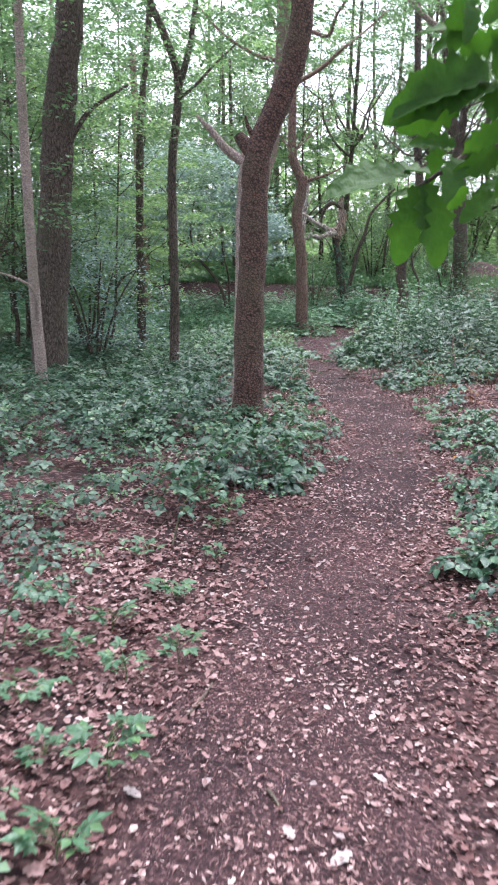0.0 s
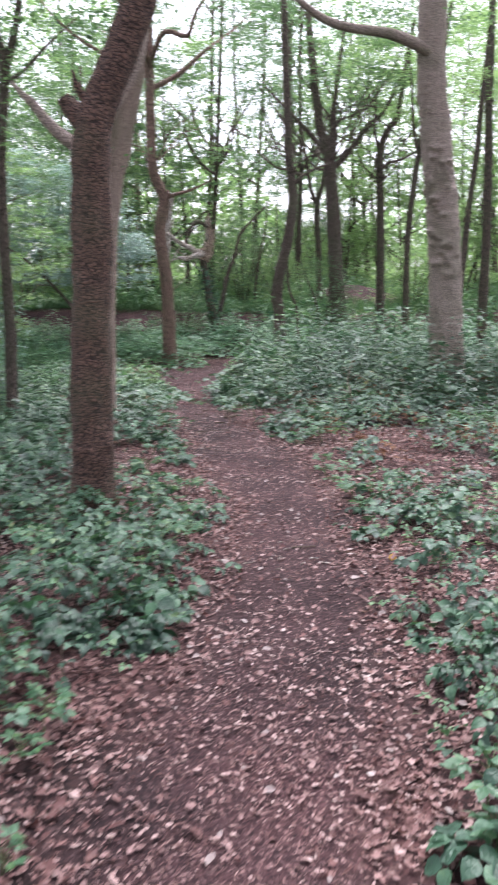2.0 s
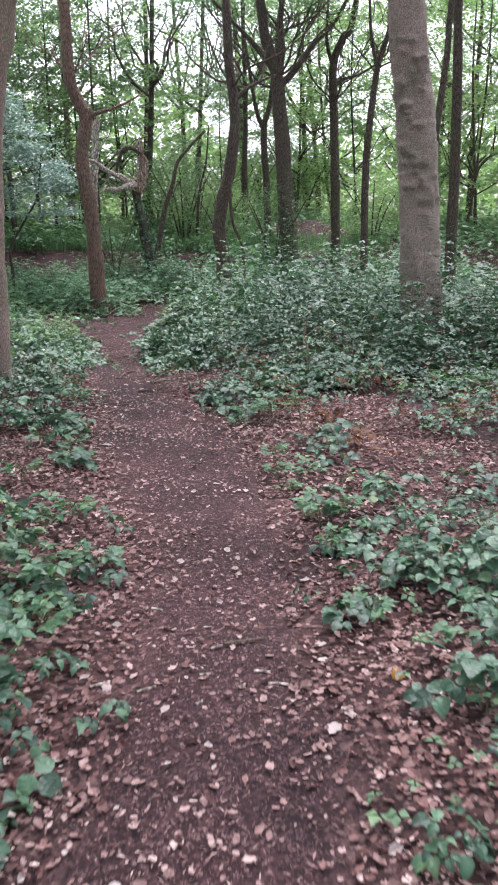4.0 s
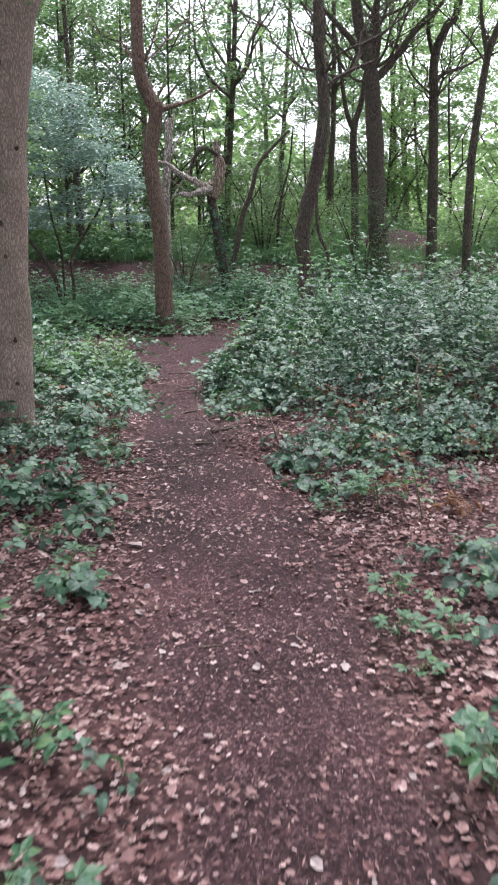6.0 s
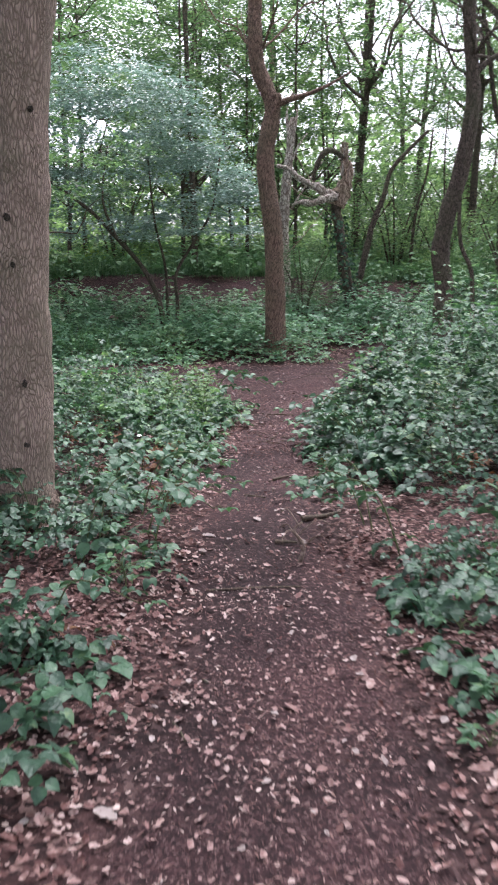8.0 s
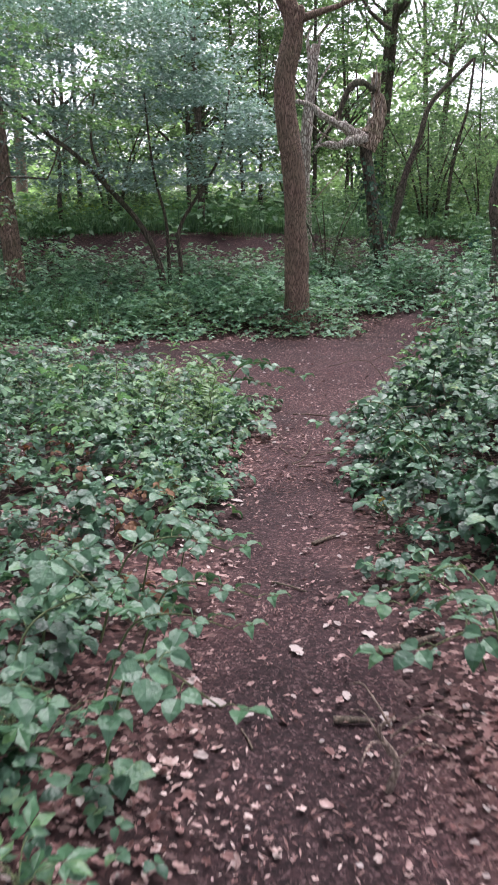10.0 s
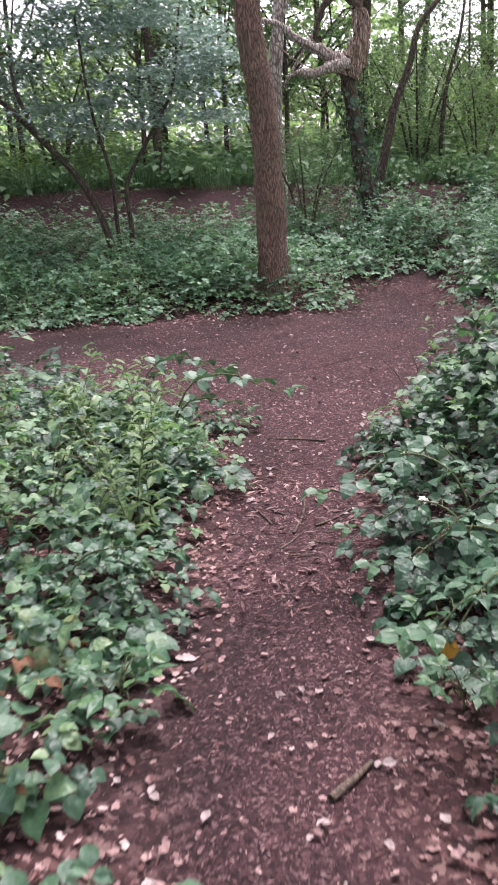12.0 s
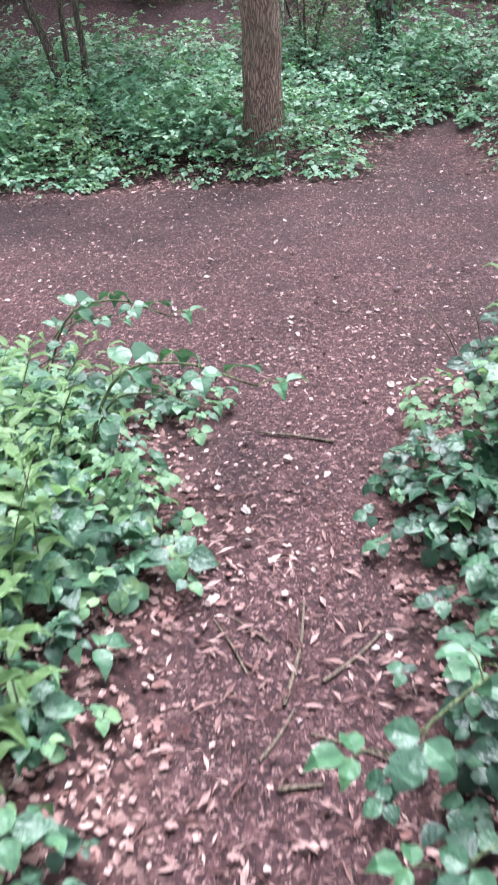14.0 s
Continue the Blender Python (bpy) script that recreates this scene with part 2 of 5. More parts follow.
def leaves(name, form, pos, nrm, head, size, material, soft=False):
    """Many leaves in one mesh: form is (points, triangles), y along the leaf, z its upper side."""
    tv, tf = np.array(form[0], float), np.array(form[1], int)
    n = unit(nrm)
    y = unit(head - n * np.sum(head * n, 1, keepdims=True))
    x = np.cross(y, n)
    s = size[:, None, None]
    v = pos[:, None] + s * (tv[None, :, :1] * x[:, None] + tv[None, :, 1:2] * y[:, None] + tv[None, :, 2:] * n[:, None])
    f = tf[None] + (np.arange(len(pos)) * len(tv))[:, None, None]
    return mesh_of(name, v.reshape(-1, 3), f.reshape(-1, 3), material, smooth=soft)


def ovate(w=0.36, fold=0.10, droop=0.14):
    p = [(0, 0, 0), (-w * .78, .2, fold), (-w, .46, fold), (-w * .66, .76, fold * .3), (0, 1, -droop), (w * .66, .76, fold * .3), (w, .46, fold), (w * .78, .2, fold), (0, .33, 0), (0, .7, -.03)]
    return p, [(0, 8, 1), (1, 8, 2), (2, 8, 9), (2, 9, 3), (3, 9, 4), (0, 7, 8), (7, 6, 8), (6, 9, 8), (6, 5, 9), (5, 4, 9)]


def rhomb(w=0.3, fold=0.1):
    return [(0, 0, 0), (-w, .45, fold), (0, 1, -.05), (w, .45, fold)], [(0, 2, 1), (0, 3, 2)]


def lobed(deep=0.5, n=4, w=0.32, fold=0.22, droop=0.12):
    """A lobed oak or sycamore leaf, folded a little along its rib."""
    rim = [(0.0, 0.0)]
    for k in range(n):
        a, b = (k + 0.55) / (n + 0.4), (k + 1.0) / (n + 0.4)
        g = math.sin(math.pi * min(1, a * 0.9 + 0.08)) * w
        rim += [(g, a), (g * deep + 0.03, b)]
    rim.append((0.0, 1.0))
    p, rib = [], []
    m = len(rim)
    for x, y in rim:
        p.append((0, y, -droop * y * y))
    for x, y in rim[1:-1]:
        p.append((-x, y, fold * x - droop * y * y - 1.1 * fold * x * x))
    for x, y in rim[1:-1]:
        p.append((x, y, fold * x - droop * y * y - 1.1 * fold * x * x))
    f = []
    for s, flip in ((m - 1, 0), (m - 1 + m - 2, 1)):
        for k in range(m - 1):
            a = k if k == 0 else s + k
            b = m - 1 if k + 1 == m - 1 else s + k + 1
            for tri in ((k, k + 1, b), (k, b, a)):
                if len(set(tri)) == 3:
                    f.append(tri if flip else tri[::-1])
    return p, f


def compound(form, parts):
    """A leaf of several leaflets: parts are (turn in degrees, size, base)."""
    v, f = [], []
    for turn, s, (bx, by) in parts:
        c, d = math.cos(radians(turn)), math.sin(radians(turn))
        k = len(v)
        for x, y, z in form[0]:
            v.append((bx + s * (c * x - d * y), by + s * (d * x + c * y), s * z - 0.12 * abs(turn) / 90 * s * y))
        f += [tuple(i + k for i in t) for t in form[1]]
    return v, f


TRIFOLIATE = [(0, 1.0, (0, .3)), (80, .85, (-.05, .05)), (-80, .85, (.05, .05))]
PLAIN = [(0, 0, 0), (-.43, .45, .1), (0, 1, -.16), (.43, .45, .1), (0, .5, 0)], [(0, 4, 1), (1, 4, 2), (0, 3, 4), (3, 2, 4)]
LEAF_NEAR, LEAF_MID, LEAF_FAR = compound(ovate(.45, .10, .22), TRIFOLIATE), compound(PLAIN, TRIFOLIATE), compound(rhomb(.42), TRIFOLIATE)


def curve_points(pts, n):
    """A smooth line through the points, n stretches between each two."""
    p = [Vector(q) for q in pts]
    p = [p[0] * 2 - p[1]] + p + [p[-1] * 2 - p[-2]]
    out = []
    for i in range(1, len(p) - 2):
        for k in range(n):
            t = k / n
            a, b, c, d = p[i - 1], p[i], p[i + 1], p[i + 2]
            out.append(0.5 * (2 * b + (c - a) * t + (2 * a - 5 * b + 4 * c - d) * t * t + (3 * b - a - 3 * c + d) * t ** 3))
    return out + [p[-2]]


def tube_arrays(pts, r0, r1, sides=10, n=5, rough=0.0, flare=0.0, seed=0.0, burr=None):
    line = curve_points(pts, n)
    m = len(line)
    v, f = [], []
    for i, c in enumerate(line):
        t = (line[min(i + 1, m - 1)] - line[max(i - 1, 0)]).normalized()
        side = t.cross(Vector((0.0, 1, 0.1))).normalized()
        up = side.cross(t)
        u = i / (m - 1)
        r = r0 + (r1 - r0) * u + flare * r0 * math.exp(-u * 22)
        for k in range(sides):
            a = 2 * math.pi * k / sides
            d = side * math.cos(a) + up * math.sin(a)
            q = c + d * r
            w = 1 + rough * noise.noise((q.x * 5 + seed, q.y * 5, q.z * 2.4)) + rough * .7 * noise.noise((q.x * 14 + seed, q.y * 14, q.z * 7))
            if burr:
                w += burr(d, q)
            v.append(c + d * r * w)
    for i in range(m - 1):
        for k in range(sides):
            a, b = i * sides + k, i * sides + (k + 1) % sides
            f.append((a, b, b + sides, a + sides))
    v.append(line[-1])
    e = len(v) - 1
    f += [(e - sides + k, e - sides + (k + 1) % sides, e, e) for k in range(sides)]
    return v, f


def tube(name, pts, r0, r1, material, sides=10, n=5, rough=0.0, flare=0.0, seed=0.0, burr=None):
    v, f = tube_arrays(pts, r0, r1, sides, n, rough, flare, seed, burr)
    me = bpy.data.meshes.new(name)
    me.from_pydata(v, [], [tuple(dict.fromkeys(q)) for q in f])
    me.polygons.foreach_set("use_smooth", np.full(len(me.polygons), True))
    me.materials.append(material)
    return me


def tubes(name, many, material, sides=4, n=3):
    """Many thin stems in one mesh: each is (points, first radius, last radius)."""
    v, f = [], []
    for pts, r0, r1 in many:
        a, b = tube_arrays(pts, r0, r1, sides, n)
        k = len(v)
        v += a
        f += [tuple(dict.fromkeys(i + k for i in q)) for q in b]
    me = bpy.data.meshes.new(name)
    me.from_pydata(v, [], f)
    me.polygons.foreach_set("use_smooth", np.full(len(me.polygons), True))
    me.materials.append(material)
    return me


def part(name, me, parent, label=""):
    ob = new(name, me)
    ob.parent = parent
    if label:
        ob["label"] = label
    return ob


def thing(name, x, y, z, label, category, group=""):
    ob = new(name)
    ob.empty_display_size = 0.2
    ob.location = (x, y, z)
    return tagged(ob, label, category, group)


# ---- the plan: footpath, track, side path, heights ----
PATH_Y = [-6, 2.5, 4.7, 5.9, 7.3, 8.9, 10, 11, 12.2, 13, 14, 15.5, 17, 18, 18.8, 19.6, 20.4]
PATH_L = [-0.9, -0.57, -0.13, 0.32, 0.78, 1.0, 0.95, 0.93, 0.97, 1.0, 1.03, 0.98, 1.16, 1.17, 1.06, 0.8, 0.2]
PATH_R = [0.7, 0.85, 1.06, 1.40, 1.64, 1.92, 2.0, 2.05, 1.98, 1.85, 1.68, 1.6, 1.68, 1.84, 2.1, 2.45, 3.1]


def smooth(a, b, x):
    t = np.clip((x - a) / (b - a), 0, 1)
    return t * t * (3 - 2 * t)


def waves(x, y, s):
    """Soft unevenness, within about one either way."""
    return (np.sin(1.3 * s * x + 0.7 * s * y + 1) + np.sin(-0.9 * s * x + 1.7 * s * y + 2.3) + np.sin(2.3 * s * x + 2.9 * s * y + .4) * .6 + np.sin(3.9 * s * x - 3.1 * s * y) * .5) / 3.1


def off_path(x, y):
    """Metres outside the footpath, the track or the side path; negative on them."""
    left, right = np.interp(y, PATH_Y, PATH_L), np.interp(y, PATH_Y, PATH_R)
    wob = 0.12 * waves(x, y, 2.6)
    foot = np.where(y < 20.4, np.maximum(left - x, x - right), 9.0) + wob * .8
    near = np.interp(x, [-30, -6, -3, -1.5, -.5, .3, 1, 1.8, 2.4, 3.2, 6, 30], [17, 20.3, 20.6, 20.1, 19.4, 18.9, 18.6, 18.5, 18.9, 19.8, 20.2, 18])
    far = np.interp(x, [-30, -6, -2, 0, 2, 6, 30], [19, 21.5, 22.05, 22.45, 22.65, 22.6, 20.6])
    track = np.maximum(near - y, y - far) + wob * .6
    mid = np.interp(y, [22, 23.2, 24.4, 25.4], [2.75, 2.85, 3.2, 4.1])
    half = np.interp(y, [22, 22.8, 24.2, 24.9], [0.75, 0.52, 0.22, 0.03])
    side = np.where((y > 22) & (y < 25), np.abs(x - mid) - half, 9.0) + wob * .5
    return np.minimum(np.minimum(foot, track), side)


def height(x, y):
    z = np.interp(y, [-40, 0, 10, 17, 22.5, 23.6, 25.6, 26.6, 28.2, 30, 40, 60, 120, 400], [-.1, -.2, -.23, -.42, -.42, -.36, -.12, .08, .60, .70, 1.15, 1.5, 2.5, 4])
    bank = 0.2 * np.exp(-((x + 1.0) / 3.5) ** 2 - ((y - 28.8) / 1.2) ** 2)
    knoll = 0.75 * np.exp(-((x - 8.4) / 1.9) ** 2 - ((y - 32.4) / 1.7) ** 2)
    d = off_path(x, y)
    return z + bank + knoll + 0.035 * waves(x, y, 1.1) + 0.012 * waves(x, y, 5.3) + 0.05 * smooth(-0.1, 0.5, d)


TREAD = lambda y: np.interp(y, [4, 6, 12.5, 14, 18.2, 19.5], [-.42, -.32, -.32, -.12, -.14, -.42])


def bareness(x, y):
    d = off_path(x, y)
    bank = 1.2 * np.exp(-((x + 0.2) / 2.7) ** 4 - ((y - 27.5) / .75) ** 4) + .7 * np.exp(-((x - 3.8) / 1.2) ** 2 - ((y - 27.6) / .8) ** 2) + 1.3 * np.exp(-((x - 8.4) / 1.6) ** 2 - ((y - 31.6) / 1.7) ** 2) + np.exp(-((x + 7.5) / 2.2) ** 2 - ((y - 40) / 1.6) ** 2)
    return np.clip(np.maximum(1 - smooth(0, 1, (d - TREAD(y)) / (0.10 - TREAD(y))), 0.9 * smooth(.3, .6, bank)), 0, 1)


def make_ground():
    xs = np.concatenate([-np.geomspace(14, 420, 26)[::-1], np.arange(-13.8, 16, 0.2), np.geomspace(16.2, 420, 26)])
    fine = np.concatenate([-np.geomspace(4, 300, 20)[::-1], np.arange(-3.8, 34, 0.16), np.arange(34.2, 50, 0.5), np.geomspace(51, 600, 24)])
    gx, gy = np.meshgrid(xs, fine)
    v = np.stack([gx, gy, height(gx, gy)], -1).reshape(-1, 3)
    w, h = len(xs), len(fine)
    i = (np.arange(h - 1)[:, None] * w + np.arange(w - 1)[None]).ravel()
    me = mesh_of("ground", v, np.stack([i, i + 1, i + 1 + w, i + w], 1), GROUND)
    a = me.attributes.new("bare", "FLOAT", "POINT")
    a.data.foreach_set("value", bareness(gx, gy).ravel().astype(np.float32))
    return tagged(new("ground", me), "woodland floor of leaf mould with trodden soil path and track", "ground", kind="structure")


make_ground()


def tilt(n, up=1.0, spread=0.5):
    return unit(np.stack([rng.normal(0, spread, n), rng.normal(0, spread, n), np.full(n, up)], 1))


def aim(n):
    a = rng.uniform(0, 2 * math.pi, n)
    return np.stack([np.cos(a), np.sin(a), rng.normal(0, 0.2, n)], 1)


# ---- undergrowth ----
def cover_height(x, y):
    """How high the undergrowth stands."""
    h = 0.26 + 0.08 * waves(x, y, 1.7)
    h = h + 0.80 * np.exp(-((x - 5.2) / 2.3) ** 2 - ((y - 17.8) / 2.4) ** 2) + 0.45 * np.exp(-((x - 3.3) / 1.2) ** 2 - ((y - 16.6) / 2.2) ** 2)
    h = h + 0.30 * np.exp(-((x + 0.3) / 1.1) ** 2 - ((y - 17.1) / 1.7) ** 2) + 0.22 * np.exp(-((x - 2.5) / .7) ** 2 - ((y - 17.6) / 1.2) ** 2)
    h = h + 0.12 * np.exp(-((x + 0.7) / 1.6) ** 2 - ((y - 7.5) / 2.0) ** 2) + 0.36 * smooth(22.4, 23.4, y) + 0.10 * smooth(28.5, 31, y) + 0.42 * np.exp(-((x - 3.1) / .8) ** 2 - ((y - 18.8) / .9) ** 2) + 0.3 * np.exp(-((x - 4.6) / 1.3) ** 2 - ((y - 23.6) / 1.0) ** 2)
    h = h + 0.9 * np.exp(-((x - 5.7) / 1.7) ** 2 - ((y - 14.9) / 1.5) ** 2)
    h = h + 0.3 * np.exp(-((x - 1.2) / .8) ** 2 - ((y - 22.9) / .45) ** 2)
    d = off_path(x, y)
    return h * (0.25 + 0.75 * smooth(0.0, 0.7, d))


def cover_amount(x, y):
    """The share of the ground that the undergrowth hides."""
    d = off_path(x, y)
    a = 0.62 + 0.45 * waves(x + 3, y, 1.5) + 0.45 * waves(x, y + 5, 3.7) + 0.2 * smooth(13, 15, y)
    open_left = np.exp(-((x + 0.9) / 1.5) ** 2 - ((y - 3.4) / 2.0) ** 2)
    open_left2 = np.exp(-((x + 2.6) / 1.4) ** 2 - ((y - 6.6) / 0.9) ** 2)
    open_right = np.exp(-((x - 3.4) / 1.5) ** 2 - ((y - 11.2) / 1.7) ** 2)
    open_mid = np.exp(-((x - .5) / .7) ** 2 - ((y - 11.6) / 1.9) ** 2)
    a = a - 1.3 * np.exp(-((x - 8.0) / 1.5) ** 2 - ((y - 30) / 3.0) ** 2) - 0.85 * open_left - 0.5 * open_left2 - 0.35 * open_right - 0.55 * open_mid
    a = a - 0.4 * np.exp(-((x - 2.9) / 1.0) ** 2 - ((y - 9.8) / 1.7) ** 2) - 0.4 * np.exp(-((x - .2) / .6) ** 2 - ((y - 9.4) / 1.6) ** 2)
    a = a - 0.75 * np.exp(-((x - 2.0) / .75) ** 2 - ((y - 14.5) / 1.25) ** 4)
    a = a - 0.25 * np.exp(-((x - .85) / .35) ** 2 - ((y - 14.5) / .8) ** 2)
    a = np.where(y < 2.2, a - .3, a)
    a = np.where(bareness(x, y) > 0.4, 0.0, a)
    return np.clip(a, 0.03, 1) * smooth(-0.04, 0.32, d)


def undergrowth(name, label, box, per_m2, form, size, material, keep=None, rise=1.0, clump=9, reach=(.10, .27)):
    """Leaves in domed clumps, each leaf turned outward from the middle of its clump, with a few low ones between."""
    x0, x1, y0, y1 = box
    n = int((x1 - x0) * (y1 - y0) * per_m2 / clump)
    cx, cy = rng.uniform(x0, x1, n), rng.uniform(y0, y1, n)
    ok = rng.uniform(0, 1, n) < cover_amount(cx, cy)
    if keep is not None:
        ok &= keep(cx, cy)
    cx, cy = cx[ok], cy[ok]
    n = len(cx)
    top = (0.45 + 0.5 * np.abs(waves(cx + 1.7, cy - 2.2, 4.6)) + 0.4 * np.abs(waves(cx - 4.1, cy + 3.3, 2.2))) * rng.uniform(.5, 1.5, n)
    rad = rng.uniform(reach[0], reach[1], n) * (.8 + .5 * np.minimum(cover_height(cx, cy), 1))
    many = rng.poisson(clump, n)
    i = np.repeat(np.arange(n), many)
    n = len(i)
    r, a = np.sqrt(rng.uniform(0, 1, n)), rng.uniform(0, 2 * math.pi, n)
    x, y = cx[i] + rad[i] * r * np.cos(a), cy[i] + rad[i] * r * np.sin(a)
    low = rng.uniform(0, 1, n) < .1
    z = height(x, y) + 0.025 + rise * cover_height(x, y) * np.where(low, rng.uniform(0, .5, n), top[i] * (1.08 - .7 * r * r) + rng.normal(0, .06, n))
    out = np.stack([np.cos(a), np.sin(a), np.zeros(n)], 1)
    nr = unit(tilt(n, 1.0, 0.3) + .38 * r[:, None] * out)
    hd = out + .8 * aim(n)
    hd[:, 2] -= 0.2
    s = rng.uniform(size[0], size[1], n) * (0.92 + 0.3 * waves(x - 2.4, y + 1.3, 2.9)) * (0.72 + 0.58 * rng.uniform(0, 1, n))
    on = off_path(x, y) > -.08
    me = leaves(name, form, np.stack([x, y, np.maximum(z, height(x, y) + .015)], 1)[on], nr[on], hd[on], np.minimum(s, size[1] * 1.15)[on], material, soft=True)
    return tagged(new(name, me), label, "undergrowth", kind="stuff")


LEFT = lambda x, y: x < np.interp(y, PATH_Y, PATH_L) + .1
RIGHT = lambda x, y: x > np.interp(y, PATH_Y, PATH_R) - .1
NEAR = lambda x, y: off_path(x, y) < 0.75
LEAF_LIMP = compound(ovate(.38, .14, .42), [(12, .9, (0, .28)), (66, .7, (-.05, .1)), (-84, .8, (.05, .0))])
FAR_OFF = lambda x, y: off_path(x, y) > 1.9
MIDDLE = lambda x, y: (off_path(x, y) >= .75) & (off_path(x, y) <= 1.9)
for form, size, zone, share in ((LEAF_NEAR, (.04, .085), NEAR, .55), (LEAF_LIMP, (.038, .08), NEAR, .5), (LEAF_MID, (.034, .074), MIDDLE, 1.45), (LEAF_FAR, (.034, .076), FAR_OFF, 1.6)):
    dome = (10, (.10, .28)) if zone is NEAR else (20, (.16, .40))
    side = (lambda zone: lambda test: lambda x, y: test(x, y) & zone(x, y))(zone)
    undergrowth("bramble_patch", "low green bramble leaves beside the start of the path", (-6, 1.2, 1.0, 9.6), 400 * share, form, size, BRAMBLE, side(LEFT), 1.0, *dome)
    undergrowth("bramble_patch", "low green bramble leaves among dead leaves beside the path", (0.6, 7.0, 1.0, 12.6), 330 * share, form, size, BRAMBLE, side(RIGHT), 1.0, *dome)
    undergrowth("bramble_thicket", "tall dense bramble thicket with glossy green leaves", (1.4, 8.5, 12.6, 20.2), 640 * share, form, size, BRAMBLE, side(RIGHT), 1.0, *dome)
    undergrowth("bramble_thicket", "dense bramble thicket between the footpath and the track", (-5.5, 1.3, 9.6, 20.8), 470 * share, form, size, BRAMBLE, side(LEFT), 1.0, *dome)
undergrowth("bramble_patch", "low green bramble under the trees away from the path", (-16, -5.5, 1.0, 21), 90, LEAF_FAR, (.09, .15), BRAMBLE)
undergrowth("bramble_patch", "green bramble under the trees beyond the thicket", (6.9, 18, 1.0, 21), 90, LEAF_FAR, (.09, .15), BRAMBLE)
undergrowth("bramble_patch", "low green bramble behind the start of the path", (-16, 18, -12, 1.0), 55, LEAF_FAR, (.09, .15), BRAMBLE)
undergrowth("herb_bank", "green herbs and brambles along the far side of the track", (-9, 11, 22.0, 27.4), 640, LEAF_FAR, (.036, .082), BANK_LEAF, None, .88)
undergrowth("ground_cover", "light green low plants on the rising ground behind the track", (-14, 18, 27.0, 40), 130, rhomb(.3), (.12, .22), NETTLE)
undergrowth("ground_cover", "light green far undergrowth on the woodland slope", (-34, 42, 40, 68), 30, rhomb(.34), (.3, .55), CROWN_SUNLIT)

GRASS = leaf_material("clearing_grass", [(0.0, (0.16, 0.25, 0.05)), (0.6, (0.26, 0.37, 0.08)), (1.0, (0.38, 0.48, 0.13))], rough=0.55, thin=0.35)
undergrowth("grass_clearing", "yellow-green grassy plants in a light clearing", (-6.4, -1.6, 30.2, 36.5), 420, rhomb(.22), (.08, .17), GRASS, None, .8)


def tall_grass(box, n, tall):
    """Upright blades and stalks on the slope behind the bank."""
    x, y = rng.uniform(box[0], box[1], n), rng.uniform(box[2], box[3], n)
    ok = (bareness(x, y) < .3) & (rng.uniform(0, 1, n) < .45 + .5 * waves(x, y, 1.9))
    x, y = x[ok], y[ok]
    n = len(x)
    a = rng.uniform(0, 2 * math.pi, n)
    up = np.stack([rng.normal(0, .28, n), rng.normal(0, .28, n), np.ones(n)], 1)
    me = leaves("tall_grass", rhomb(.022, .008), np.stack([x, y, height(x, y) - .02], 1), np.stack([np.cos(a), np.sin(a), np.zeros(n)], 1), up, rng.uniform(tall[0], tall[1], n), NETTLE)
    return tagged(new("tall_grass", me), "light green upright grass and nettle stalks", "grass", kind="stuff")


tall_grass((-7, 10, 28.2, 33.5), 26000, (.25, .6))
tall_grass((-8, -1.2, 22.6, 24.6), 1500, (.3, .6))

undergrowth("herb_patch", "light green small-leaved herbs beside the footpath near the track", (-3.5, 1.1, 15.4, 20.4), 200, LEAF_NEAR, (.03, .06), NETTLE, LEFT, 1.15)
undergrowth("herb_patch", "light green small-leaved herbs at the edge of the track", (1.6, 5.0, 16.8, 20.4), 240, LEAF_NEAR, (.03, .06), NETTLE, RIGHT, 1.15)
undergrowth("herb_patch", "light green low herbs along the far edge of the track", (-7, 2.2, 22.1, 23.6), 520, LEAF_MID, (.03, .06), NETTLE, None, .8)
undergrowth("herb_patch", "small dull green herbs among the dead leaves", (-4.5, .9, 1.5, 9), 90, LEAF_MID, (.025, .05), NETTLE, LEFT, .9)
undergrowth("herb_patch", "small dull green herbs between brambles and dead leaves", (1.2, 5.5, 3, 13), 90, LEAF_MID, (.025, .05), NETTLE, RIGHT, 1.0)
undergrowth("withered_bracken", "rusty brown withered bracken among the brambles", (2.3, 6.5, 9.6, 15.5), 80, LEAF_LIMP, (.04, .08), RUST, RIGHT, .7)
undergrowth("withered_bracken", "rusty brown withered fronds under the brambles", (-2.5, 1.0, 9.5, 16), 30, LEAF_LIMP, (.04, .07), RUST, LEFT, .6)

def canes():
    many = []
    for _ in range(520):
        x, y = rng.uniform(-5, 7), rng.uniform(2, 20)
        if cover_amount(np.array(x), np.array(y)) < 0.45 or off_path(np.array(x), np.array(y)) < 0.25:
            continue
        z, h, a = float(height(np.array(x), np.array(y))), float(cover_height(np.array(x), np.array(y))), rng.uniform(0, 6.28)
        reach = rng.uniform(.25, .7)
        many.append(([(x, y, z), (x + reach * .4 * math.cos(a), y + reach * .4 * math.sin(a), z + h * 1.0), (x + reach * math.cos(a), y + reach * math.sin(a), z + h * .75)], .0035, .0015))
    return tagged(new("bramble_canes", tubes("bramble_canes", many, CANE)), "thin brown arching bramble canes among the leaves", "brambles", kind="stuff")


canes()


